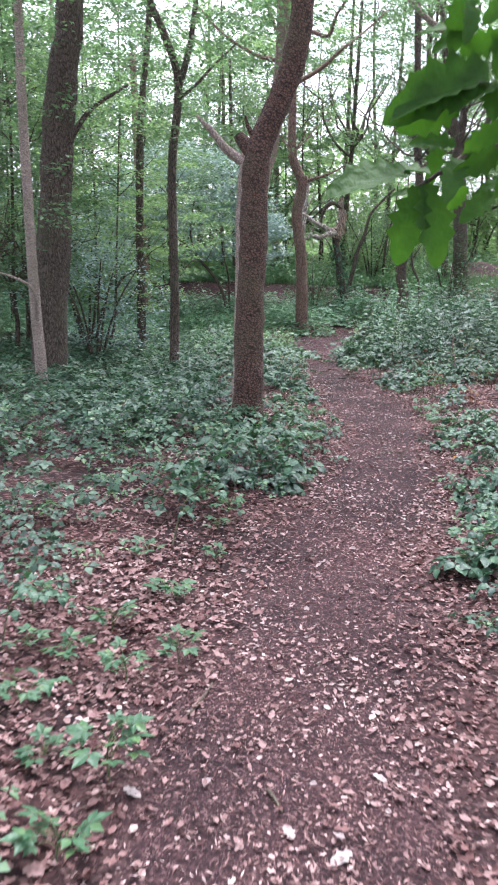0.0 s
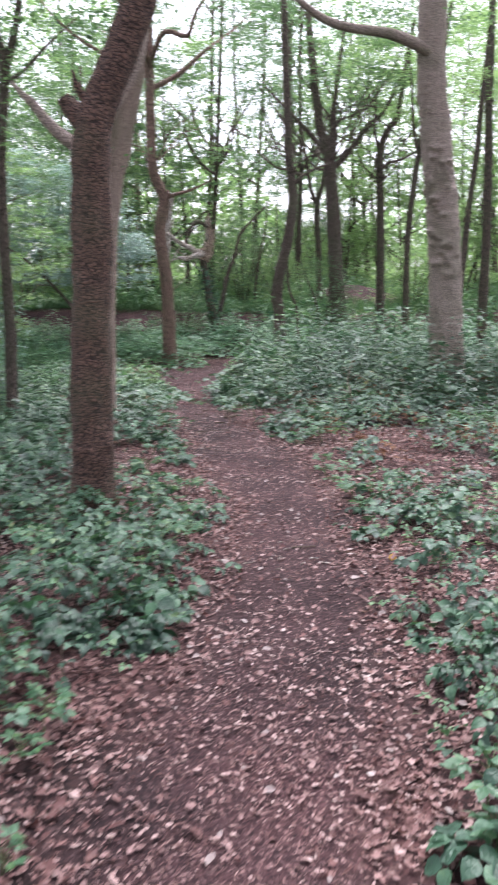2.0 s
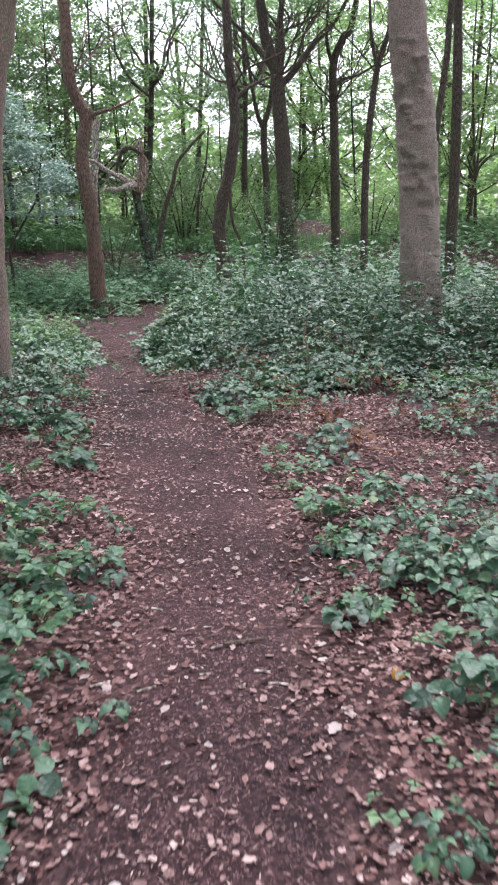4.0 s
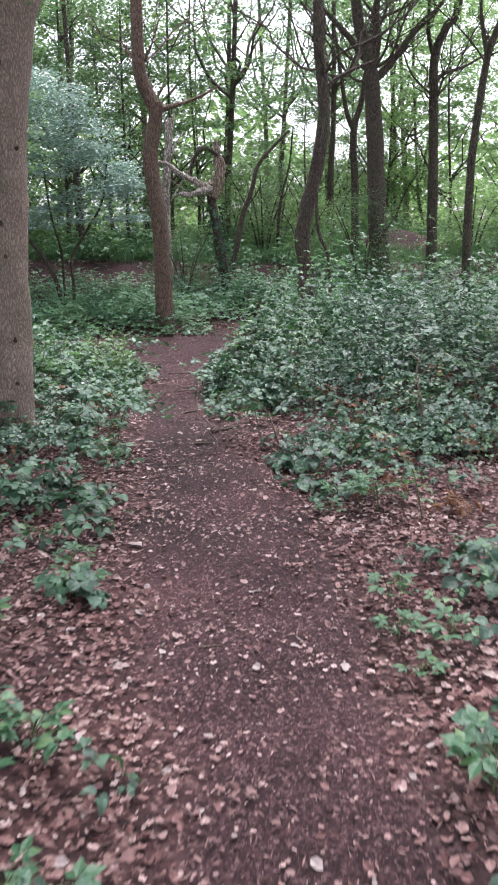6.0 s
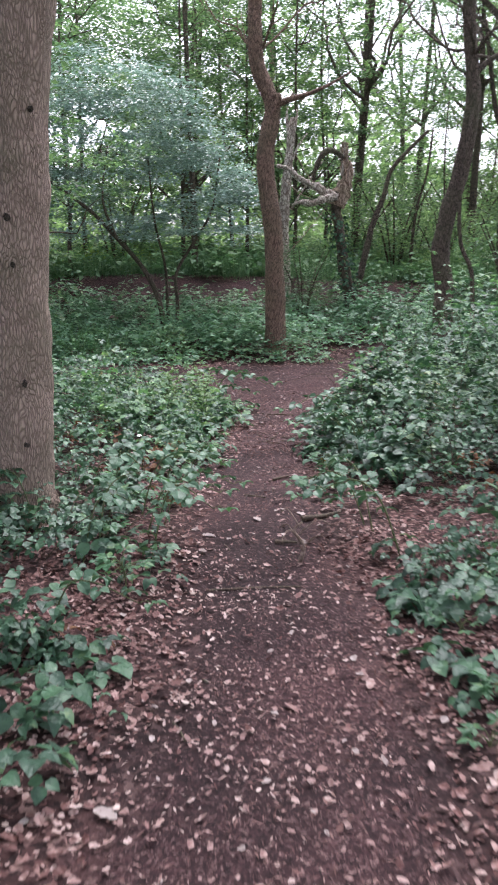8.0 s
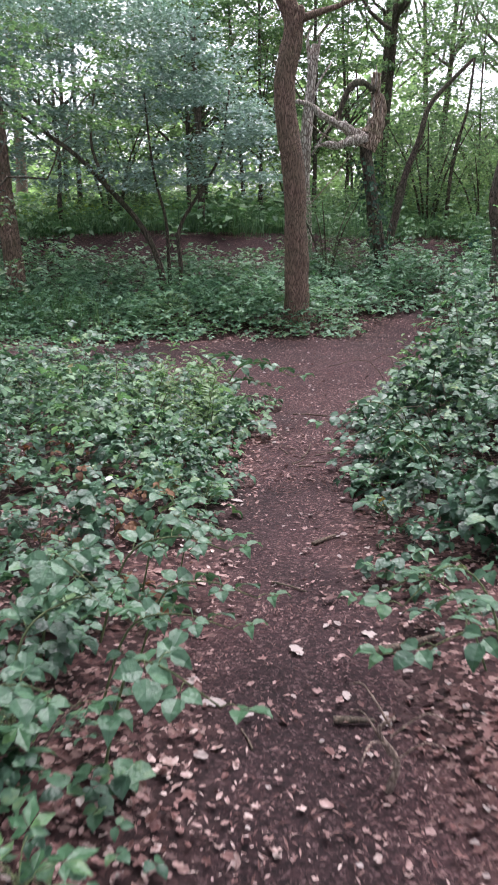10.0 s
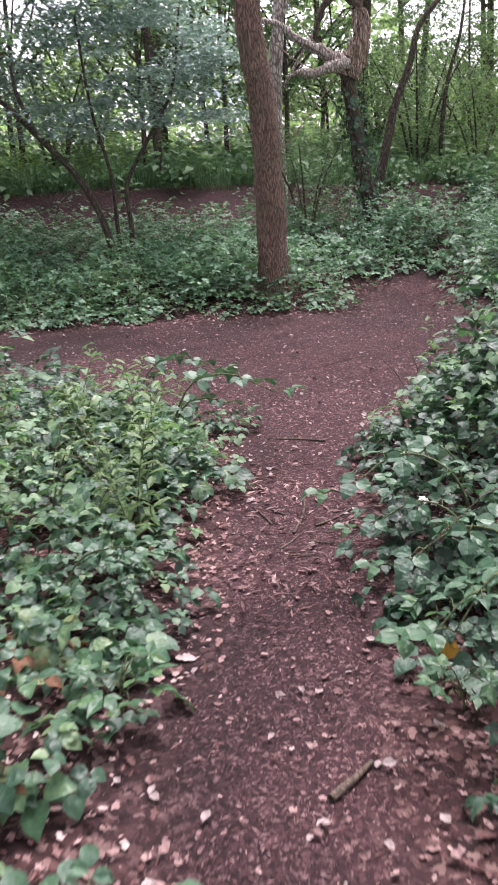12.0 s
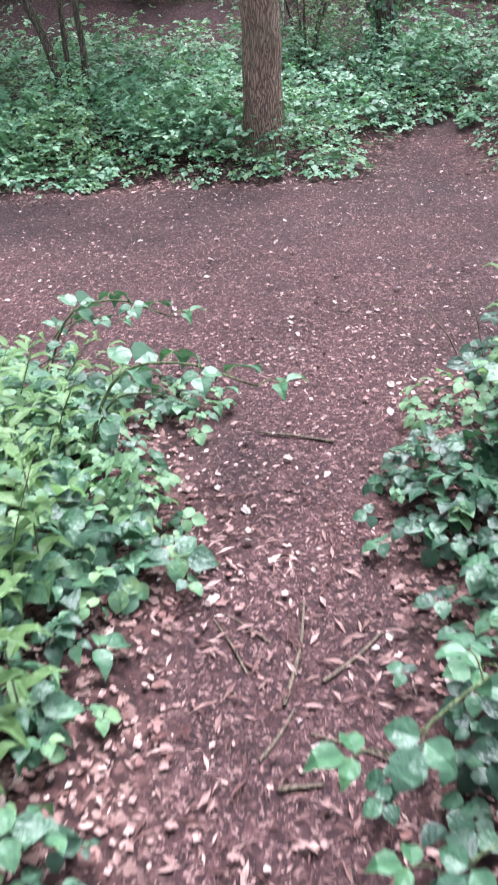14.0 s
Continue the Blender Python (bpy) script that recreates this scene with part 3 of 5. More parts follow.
# ---- dead leaves, chips and twigs on the floor ----
def litter(name, label, box, per_m2, size, form, material, on_path, flat=0.35, off=1.0, patchy=0.0, within=99.0):
    x0, x1, y0, y1 = box
    n = int((x1 - x0) * (y1 - y0) * per_m2)
    x, y = rng.uniform(x0, x1, n), rng.uniform(y0, y1, n)
    b = bareness(x, y)
    drift = 1 - patchy * np.clip(.5 + .9 * waves(x + 2.2, y - 1.4, 2.4) + .7 * waves(x - 5, y + 2, 6.1), 0, 1)
    ok = (rng.uniform(0, 1, n) < (off * (1 - b) + on_path * b) * drift) & (off_path(x, y) < within)
    x, y = x[ok], y[ok]
    n = len(x)
    z = height(x, y) + rng.uniform(0.004, 0.022, n)
    s = size[0] + (size[1] - size[0]) * rng.uniform(0, 1, n) ** 1.6
    me = leaves(name, form, np.stack([x, y, z], 1), tilt(n, 1.0, flat), aim(n), s, material)
    return tagged(new(name, me), label, "leaf litter", kind="stuff")


DEAD_FORM = lobed(0.6, 3, 0.30)
CURLED = [(0, 0, .02), (-.30, .25, .16), (-.34, .62, .2), (.04, 1, .12), (.27, .7, .05), (.33, .3, .17), (0, .35, 0), (.02, .65, .03)], [(0, 6, 1), (1, 6, 7), (1, 7, 2), (2, 7, 3), (0, 5, 6), (5, 7, 6), (5, 4, 7), (4, 3, 7)]
SHRED = [(0, 0, .03), (-.24, .24, .09), (-.15, .47, .02), (-.35, .62, .1), (.05, .9, .05), (.17, .7, .1), (.34, .42, .03), (.16, .12, .1)], [(0, 2, 1), (0, 7, 2), (7, 6, 2), (6, 5, 2), (2, 5, 3), (3, 5, 4)]
STAR = [(0, 0, .03), (-.22, .2, .1), (-.12, .42, .02), (-.36, .66, .14), (-.08, .74, .04), (.06, 1, .12), (.2, .72, .03), (.4, .6, .15), (.14, .36, .02), (.2, .14, .1)], [(0, 2, 1), (0, 8, 2), (0, 9, 8), (2, 4, 3), (2, 8, 4), (8, 6, 4), (8, 7, 6), (4, 6, 5)]
TORN = [(0, 0, .03), (-.2, .16, .1), (-.24, .42, .03), (-.34, .6, .13), (-.2, .82, .05), (.04, 1, .12), (.17, .82, .04), (.33, .62, .14), (.23, .34, .03), (.15, .1, .09)], [(0, 2, 1), (0, 8, 2), (0, 9, 8), (2, 4, 3), (2, 8, 4), (8, 6, 4), (8, 7, 6), (4, 6, 5)]
litter("leaf_litter", "pinkish brown dead oak leaves on the woodland floor", (-3.0, 4.0, 0.8, 15.5), 28, (.035, .07), DEAD_FORM, DEAD, 0.05, .3, within=1.6)
litter("leaf_litter", "curled pinkish brown dead leaves on the woodland floor", (-3.0, 4.2, 0.8, 13.6), 330, (.014, .044), CURLED, DEAD, 0.05, 0.4, within=1.7)
litter("leaf_litter", "torn pinkish brown dead leaves heaped beside the path", (-3.0, 4.2, 0.8, 13.8), 260, (.015, .048), TORN, DEAD, 0.04, 0.35, within=1.7)
litter("leaf_litter", "large pinkish brown dead leaves heaped at the start of the path", (-2.4, 2.2, 1.0, 5.0), 190, (.034, .075), STAR, DEAD, 0.03, 0.4, within=1.6)
litter("leaf_litter", "brown dead leaves thinly strewn beside the narrow path", (-2.0, 3.6, 13.7, 17.5), 190, (.016, .05), STAR, DEAD, 0.03, 0.4, within=1.2)
litter("leaf_litter", "lobed brown dead leaves heaped beside the path", (-3.0, 4.2, 0.8, 13.8), 260, (.018, .052), STAR, DEAD, 0.04, 0.4, within=1.7)
litter("leaf_litter", "pale pinkish leaf flakes lying along the path edges", (-2.6, 3.8, 0.8, 19.5), 360, (.012, .042), SHRED, FLAKE, 0.25, 0.3, .75, .45, .9)
litter("leaf_litter", "pale pinkish leaf flakes trodden into the path", (-1.2, 2.2, 0.8, 6.4), 1150, (.008, .030), SHRED, FLAKE, 0.55, 0.25, .3, .75, .3)
litter("leaf_litter", "pale pinkish dead leaves drifted onto the path", (-1.2, 2.4, 0.8, 7.5), 360, (.014, .046), TORN, FLAKE, 0.55, 0.3, .4, .85, .5)
litter("leaf_litter", "sparse leaf flakes trodden into the middle of the path", (.0, 2.6, 6.4, 15.0), 480, (.008, .036), SHRED, FLAKE, 0.55, 0.25, .3, .8, .3)
litter("leaf_litter", "small leaf flakes trodden into the dark soil by the track", (-.6, 3.2, 15.0, 20.0), 600, (.007, .030), SHRED, FLAKE, 0.4, 0.25, .4, .85, .4)
litter("leaf_litter", "brown dead leaves on the track and round its edges", (-3.4, 4.6, 16.5, 24), 300, (.012, .042), TORN, DEAD, 0.05, 0.35)
litter("leaf_litter", "pale leaf flakes scattered over the track", (-4, 5, 18.4, 25), 110, (.012, .034), SHRED, FLAKE, 0.5, 0.25, .5, .6)
litter("leaf_litter", "brown dead leaves under the trees beside the bramble", (-12, -2.7, 1, 30), 28, (.04, .09), CURLED, DEAD, 0.1)
litter("leaf_litter", "brown dead leaves under the trees beyond the thicket", (3.8, 12, 1, 30), 28, (.04, .09), CURLED, DEAD, 0.1)
litter("wood_chips", "small brown bark and wood chips trodden into the path", (-1.6, 2.6, 0.8, 6.2), 2700, (.008, .034), rhomb(.12, .05), CHIP, 1.0, 0.3, 0.2, .5)
litter("wood_chips", "scattered bark chips trodden into the darker soil", (-.2, 3.0, 6.2, 14.5), 1500, (.008, .034), rhomb(.12, .05), CHIP, 1.0, 0.3, 0.2, .7)
litter("wood_chips", "fine brown wood chips trodden into the dark soil", (-1.6, 3.4, 14.5, 23), 1250, (.007, .030), rhomb(.11, .05), CHIP, 1.0, 0.3, 0.3, .6)
litter("pale_leaves", "scattered pale bleached leaves lying on the path", (-2.2, 3.6, 0.8, 23), 26, (.018, .048), CURLED, PALE_DEAD, 0.5, 0.25)


litter("wood_chips", "long brown wood shreds and bark strips where the path narrows", (1.0, 1.75, 16.2, 17.6), 420, (.02, .065), rhomb(.13, .06), FLAKE, .8, .2, .5, .5)
litter("wood_chips", "dark bark strips and twigs where the path narrows", (1.0, 1.75, 16.0, 17.8), 420, (.02, .075), rhomb(.08, .06), CHIP, .8, .2, .5, .3)


def stick(x, y, turn, length, r, material=CANE, label="thin brown fallen stick lying on the path"):
    a = radians(turn)
    z = [float(height(np.array(x + u * length * math.cos(a)), np.array(y + u * length * math.sin(a)))) for u in (0, .5, 1)]
    me = tube("fallen_stick", [(u * length * math.cos(a) + .03 * (k == 1) * length, u * length * math.sin(a), z[k] - z[0] + r * 1.2) for k, u in enumerate((0, .5, 1))], r, r * .6, material, 6, 3, .2)
    ob = new("fallen_stick", me)
    ob.location = (x, y, z[0])
    return tagged(ob, label, "stick", "sticks on the path")


for sx, sy, st, sl, sr in ((-.23, 2.95, 72, .28, .008), (.07, 2.5, -70, .12, .007), (1.26, 7.62, 8, .16, .008), (1.39, 16.87, 80, .40, .006), (1.49, 16.95, 47, .25, .006), (1.30, 16.98, 115, .22, .004), (1.45, 16.78, -25, .2, .004), (1.36, 17.1, 140, .16, .004), (1.33, 16.7, 62, .18, .005), (1.12, 12.9, 5, .45, .006),
                           (1.25, 9.89, 12, .1, .005), (1.37, 16.62, 8, .10, .006), (1.11, 11.68, -65, .12, .005), (1.23, 14.71, -43, .2, .006), (1.62, 18.2, 160, .3, .008), (1.4, 10.1, 110, .16, .004), (1.6, 14.03, 22, .26, .017), (1.44, 13.62, 2, .125, .012), (1.2, 13.46, 112, .1, .004), (1.42, 15.2, 50, .18, .011), (1.52, 7.52, -36, .36, .004)):
    stick(sx, sy, st, sl, sr)
for sx, sy, st, sl in ((1.205, 7.61, 14, .05), (1.13, 7.41, 10, .035), (1.15, 7.44, 100, .03), (1.09, 7.23, 35, .03), (1.25, 7.29, 40, .035), (1.21, 7.82, -5, .035), (1.02, 8.04, -30, .05), (.9, 7.35, 15, .07), (1.33, 7.4, -25, .06), (1.1, 9.9, 60, .03), (1.52, 10.4, 20, .04), (1.2, 12.0, 130, .035), (1.42, 14.9, 75, .04), (.3, 3.4, 55, .035), (1.36, 7.3, -22, .085), (.74, 7.4, 25, .08)):
    stick(sx, sy, st, sl, .006, BLEACHED, "short pale splinter of wood lying on the path")


# ---- trees ----
def spray_crown(name, centres, radii, per, size, material, flat=0.26, form=None):
    """Leaves in flattened sprays round the given centres."""
    c = np.repeat(np.array(centres, float), per, 0)
    r = np.repeat(np.array(radii, float), per)
    n = len(c)
    d = rng.normal(0, 1, (n, 3))
    d = unit(d) * (rng.uniform(0, 1, n) ** 0.5)[:, None]
    d[:, 2] *= flat
    s = rng.uniform(size[0], size[1], n)
    return leaves(name, form or rhomb(.3, .08), c + d * r[:, None], tilt(n, 1.0, 0.42), aim(n) - np.array([0, 0, .35]), s, material)


def tree(kind, label, trunk, r0, r1, bark, limbs=(), crown=None, flare=0.35, group="", sides=14, rough=0.12, rings=8, burr=None):
    """trunk: places from the ground up; limbs: (places, first radius, last radius); crown: arguments for spray_crown."""
    x, y, z = trunk[0]
    g = float(height(np.array(x), np.array(y))) - 0.04
    root = thing(kind, x, y, g, label, "tree", group)
    at = lambda pts: [(px - x, py - y, pz - g) for px, py, pz in pts]
    stem = ([(x, y, g)] if z > g + .05 else []) + list(trunk)
    part("trunk", tube("trunk", at(stem), r0, r1, bark, sides, rings, rough, flare, x * 3.1, burr), root)
    for pts, a, b in limbs:
        part("limb", tube("limb", at(pts), a, b, bark, 7, 3, .1, 0, y), root)
    if crown:
        c, rad, per, size, mat = crown
        part("crown", spray_crown("crown", at(c), rad, per, size, mat), root)
    return root


def canopy(cx, cy, z0, z1, reach, n):
    """Centres of the sprays of a crown round a trunk."""
    t = rng.uniform(0, 1, n)
    a = rng.uniform(0, 6.28, n)
    r = reach * np.sqrt(rng.uniform(0.03, 1, n)) * np.sin(np.pi * (0.15 + 0.75 * t))
    return [(cx + r[i] * math.cos(a[i]), cy + r[i] * math.sin(a[i]), z0 + (z1 - z0) * t[i]) for i in range(n)], rng.uniform(.5, 1.0, n)


def crooked(a, b, sag, bend):
    """A limb from a to b that wanders on its way, rising late (sag above zero) or early."""
    p, q = np.array(a, float), np.array(b, float)
    size = np.linalg.norm(q - p)
    out = [tuple(p)]
    for u in (.22, .42, .62, .82):
        out.append(tuple(p + (q - p) * u + rng.normal(0, bend * size, 3) - np.array([0, 0, sag * size * math.sin(math.pi * u)])))
    return out + [tuple(q)]


def high_limbs(x, y, z, n, reach, up, r):
    out = []
    for k in range(n):
        a, s = 6.28 * (k + rng.uniform(0, .6)) / n, rng.uniform(.7, 1.1)
        out.append((crooked((x, y, z + k * .15), (x + reach * s * math.cos(a), y + reach * s * math.sin(a), z + up * s), rng.uniform(-.04, .12), .035), r, r * .25))
    return out


def fan(x, y, z, n, reach, up, r, seed):
    """Forking twigs that spread upwards and wander."""
    g, out = np.random.default_rng(seed), []
    for k in range(n):
        a, s = 6.28 * (k + g.uniform(0, .8)) / n, g.uniform(.6, 1.1)
        tip = (x + s * reach * math.cos(a) + g.normal(0, .2), y + s * reach * math.sin(a), z + up * s * g.uniform(.7, 1.1))
        line = crooked((x, y, z - .1 + g.uniform(0, .25)), tip, g.uniform(-.02, .14), .04)
        out.append((line, r, r * .25))
        for q in range(3):
            bx, by, bz = line[1 + q]
            b = a + g.uniform(-1.3, 1.3)
            out.append((crooked((bx, by, bz), (bx + .42 * reach * math.cos(b), by + .42 * reach * math.sin(b), bz + g.uniform(.2, .6) * up), .03, .05), r * .5, r * .12))
    return out


def with_canopy(x, y, z0, z1, reach, n, per=90, size=(.05, .10), mat=None):
    c, r = canopy(x, y, z0, z1, reach, n)
    return c, r, per, size, mat or CROWN


def burrs(towards, spots, wrinkle=0.0):
    """Swellings on a trunk: spots are (turn from the given direction, height, half width, half height, how far out)."""
    def out(d, q):
        turn = math.atan2(d.y, d.x) - towards
        turn = (turn + math.pi) % (2 * math.pi) - math.pi
        w = wrinkle * (math.sin(q.z * 52 + 3 * noise.noise((q.x * 3, q.y * 3, q.z * 4))) * .5 + noise.noise((d.x * 2, d.y * 2, q.z * 30)))
        for a, z, wide, tall, far in spots:
            k = ((turn - a) / wide) ** 2 + ((q.z - z) / tall) ** 2
            if k < 5:
                w += far * math.exp(-k) * (1 + 1.1 * noise.noise((d.x * 9 + z, d.y * 9, q.z * 24)))
        return w
    return out


GNARL = np.random.default_rng(21)
OAK_BURRS = burrs(-2.0, [(GNARL.uniform(-.75, .6), z + GNARL.uniform(-.05, .05), GNARL.uniform(.16, .36), GNARL.uniform(.03, .075), GNARL.uniform(.16, .34)) for z in np.arange(2.0, 3.95, .085)]
                  + [(GNARL.uniform(-1.4, 1.2), GNARL.uniform(.7, 5.0), .14, .03, .13) for _ in range(26)], .028)
FOOT_BURRS = burrs(-1.5, [(-.7, .62, .5, .05, .2), (.3, .55, .7, .07, .16), (.8, .66, .4, .05, .22), (0, .3, .9, .09, .1), (1.2, .2, .5, .12, .2), (-1.2, .15, .5, .14, .22), (.2, 2.2, .2, .05, .08), (-.4, 1.4, .2, .04, .06)], .012)
# the leaning tree beside the path
tree("leaning_tree", "reddish brown rough-barked tree leaning over the path", [(-.02, 8.15, -.1), (-.01, 8.15, .35), (0, 8.15, 1.01), (.03, 8.15, 1.69), (.05, 8.15, 2.33), (.12, 8.15, 2.64), (.28, 8.15, 2.98), (.4, 8.15, 3.36), (.46, 8.15, 3.8), (.5, 8.2, 5.2), (.8, 8.3, 7.5)],
     .15, .09, BARK_DEEP,
     [([(.06, 8.15, 2.46), (-.03, 8.18, 2.55), (-.09, 8.2, 2.62), (-.12, 8.2, 2.66)], .085, .045), ([(.03, 8.12, 2.6), (-.03, 8.1, 2.72), (-.05, 8.1, 2.8)], .03, .01)] + high_limbs(.7, 8.3, 6.6, 5, 2.6, 2.4, .06),
     with_canopy(.8, 8.6, 4.9, 10, 3.4, 70), flare=.2, sides=44, rough=.14, rings=34, burr=FOOT_BURRS)
tree("slim_tree", "pale grey forked tree close behind the leaning tree", [(-.1, 9.6, -.2), (-.09, 9.6, .73), (-.085, 9.6, 1.6), (-.07, 9.6, 2.32), (-.02, 9.6, 2.67), (.16, 9.6, 2.87), (.33, 9.6, 3.13), (.45, 9.6, 3.53), (.6, 9.7, 5)], .085, .05, BARK_GREY,
     [([(-.04, 9.6, 2.55), (-.26, 9.6, 2.7), (-.43, 9.6, 2.9), (-.5, 9.6, 2.96), (-.58, 9.6, 3.05)], .06, .015)], with_canopy(-.2, 10, 3.9, 8, 2.4, 45))
# the two on the left at the start
tree("oak_tree", "thick brown trunk with furrowed bark in low plants", [(-2.98, 12.6, -.2), (-2.97, 12.6, .06), (-2.91, 12.6, 1.21), (-2.79, 12.6, 2.4), (-2.69, 12.6, 3.55), (-2.58, 12.6, 4.29), (-2.48, 12.6, 5.0), (-2.3, 12.6, 8)], .30, .17, BARK_DUSK,
     [([(-2.7, 12.55, 2.95), (-2.44, 12.5, 3.31), (-2.19, 12.5, 3.61), (-1.7, 12.5, 3.9)], .06, .02)] + high_limbs(-2.4, 12.6, 6, 6, 3.2, 3, .09), with_canopy(-2.3, 13.2, 3.4, 10, 3.6, 50))
tree("slim_tree", "slim grey-brown trunk standing close to a thick tree", [(-2.75, 11.2, -.2), (-2.75, 11.2, -.05), (-2.79, 11.2, .81), (-2.82, 11.2, 1.74), (-2.84, 11.2, 2.78), (-2.85, 11.2, 3.65), (-2.84, 11.2, 4.6), (-2.8, 11.2, 7)], .085, .05, BARK_GREY,
     [([(-2.8, 11.2, .7), (-2.72, 10.9, 1.1), (-2.86, 10.8, 1.27), (-3.3, 10.8, 1.42)], .028, .012)], with_canopy(-2.9, 11.8, 1.7, 7, 2.2, 55, per=55))
tree("slim_tree", "slim straight trunk standing in green undergrowth", [(-2.15, 17, 0), (-2.14, 17, 1.12), (-2.15, 17, 2.2), (-2.08, 17, 4.27), (-1.92, 17, 5.66), (-1.8, 17, 8)], .10, .05, BARK_DUSK, (), with_canopy(-2, 17, 2.0, 8.5, 2.5, 50))
tree("slim_tree", "slim forked trunk with spreading dark branches", [(-1.24, 14, 0), (-1.22, 14, 1.01), (-1.24, 14, 2.94), (-1.13, 14, 4.2), (-1.34, 14, 4.93), (-1.6, 14, 5.6), (-1.9, 14, 7.5)], .085, .045, BARK_DUSK,
     [([(-1.12, 14, 4.15), (-.96, 14, 4.69), (-.84, 14, 5.41), (-.6, 14, 7)], .06, .03), ([(-1.13, 14, 4.0), (-.9, 14, 4.15), (-.57, 14, 4.49), (-.22, 14, 4.8)], .035, .012)], with_canopy(-1.2, 14.2, 3.0, 8.5, 2.5, 60))
# the straight tree further along the path
tree("pine_tree", "stout straight brown trunk with flaky bark beside the path", [(-.05, 13.95, -.3), (-.05, 13.95, .13), (-.02, 13.95, .9), (.01, 13.95, 1.5), (.07, 13.95, 2.2), (.16, 13.95, 2.8), (.3, 13.95, 3.4), (.5, 13.95, 4.6), (.6, 14, 8)], .185, .13, BARK_BROWN,
     high_limbs(.55, 14, 6.2, 5, 2.8, 2.4, .08), with_canopy(.6, 14.2, 4.8, 10.5, 3.2, 60), flare=.25, sides=32, rough=.12, rings=26)
# the pale knobbly one on the other side
tree("oak_tree", "pale grey-brown oak trunk with dark knobbly scars", [(5.34, 15.2, -.4), (5.30, 15.2, .3), (5.27, 15.2, .8), (5.19, 15.2, 2.05), (5.09, 15.2, 2.99), (4.97, 15.2, 3.89), (4.88, 15.2, 4.8), (4.9, 15.2, 8)], .28, .2, BARK_GREY,
     [([(4.95, 15.15, 4.75), (4.7, 15.05, 4.9), (4.16, 15, 5.07), (3.41, 15, 5.15), (2.9, 15, 5.4), (2.3, 15, 6)], .10, .04)] + high_limbs(4.9, 15.2, 6.4, 5, 3, 2.6, .09), with_canopy(5, 15.6, 5.3, 11, 3.8, 70), rough=.1, sides=56, rings=44, burr=OAK_BURRS)
# the tree at the junction with its bend
tree("bent_tree", "reddish brown tree with a bent trunk across the track", [(1.41, 23.2, -.4), (1.41, 23.2, .1), (1.40, 23.2, .75), (1.36, 23.2, 1.67), (1.27, 23.2, 2.3), (1.24, 23.2, 2.9), (1.33, 23.2, 3.35), (1.34, 23.2, 3.6), (1.22, 23.2, 3.88), (1.10, 23.2, 4.2), (1.07, 23.2, 4.74), (1.07, 23.2, 5.35), (1.05, 23.2, 8)], .165, .10, BARK_RED,
     [([(1.30, 23.2, 3.52), (1.49, 23.2, 3.62), (1.71, 23.2, 3.69), (1.92, 23.2, 3.75), (2.23, 23.2, 3.88), (2.55, 23.2, 4.06)], .06, .015), ([(1.3, 23.15, 3.3), (1.38, 23.1, 3.52), (1.44, 23.08, 3.66), (1.42, 23.1, 3.72)], .07, .05)] + high_limbs(1.1, 23.2, 6, 5, 2.6, 2, .07) + fan(1.2, 23.2, 4.3, 4, 1.6, 1.5, .02, 8), with_canopy(1.1, 23.8, 6.4, 10, 2.4, 14))
tree("leaning_tree", "slanting brown trunk rising out of the thicket", [(3.97, 22.2, -.35), (3.95, 22.2, .47), (3.94, 22.2, .85), (3.87, 22.2, 1.33), (3.95, 22.2, 1.89), (4.12, 22.2, 2.53), (4.23, 22.2, 3.33), (4.21, 22.2, 3.86), (4.14, 22.2, 4.37), (4.11, 22.2, 5.05), (4.0, 22.2, 8)], .165, .08, BARK_DUSK,
     [([(4.22, 22.2, 3.75), (4.38, 22.2, 3.95), (4.66, 22.2, 4.12), (5.1, 22.2, 4.3)], .05, .02), ([(4.35, 22, .3), (4.3, 22, 1.04), (4.12, 22, 1.45), (4.08, 22, 2.15), (4.2, 22.05, 3.3)], .035, .025)] + fan(4.2, 22.2, 4.1, 5, 1.9, 1.8, .025, 7), with_canopy(4, 22.6, 6.5, 9.5, 2.2, 12))
tree("forked_tree", "brown tree forking into spreading dark limbs", [(6.64, 27, .2), (6.62, 27, .75), (6.52, 27, 1.82), (6.45, 27, 3.05), (6.36, 27, 4.24), (6.28, 27, 5.05), (6.11, 27, 5.61), (5.93, 27, 6.3), (5.6, 27, 9)], .26, .1, BARK_DUSK,
     [([(6.34, 27, 4.8), (6.72, 27, 5.17), (7.26, 27, 5.86), (7.9, 27, 6.5), (8.6, 27, 8)], .10, .04), ([(6.25, 27, 5.15), (5.76, 27, 5.72), (5.25, 27, 6.21), (4.4, 27, 7)], .09, .03), ([(6.3, 27, 5.0), (6.42, 27, 5.73), (6.38, 27, 6.4), (6.7, 27, 9)], .12, .05)] + fan(6.3, 27, 4.9, 6, 2.6, 3.2, .035, 3) + fan(6.5, 27, 6.0, 5, 2.0, 2.4, .03, 4), with_canopy(6.4, 27, 6.6, 11, 3.8, 120, size=(.07, .13)))
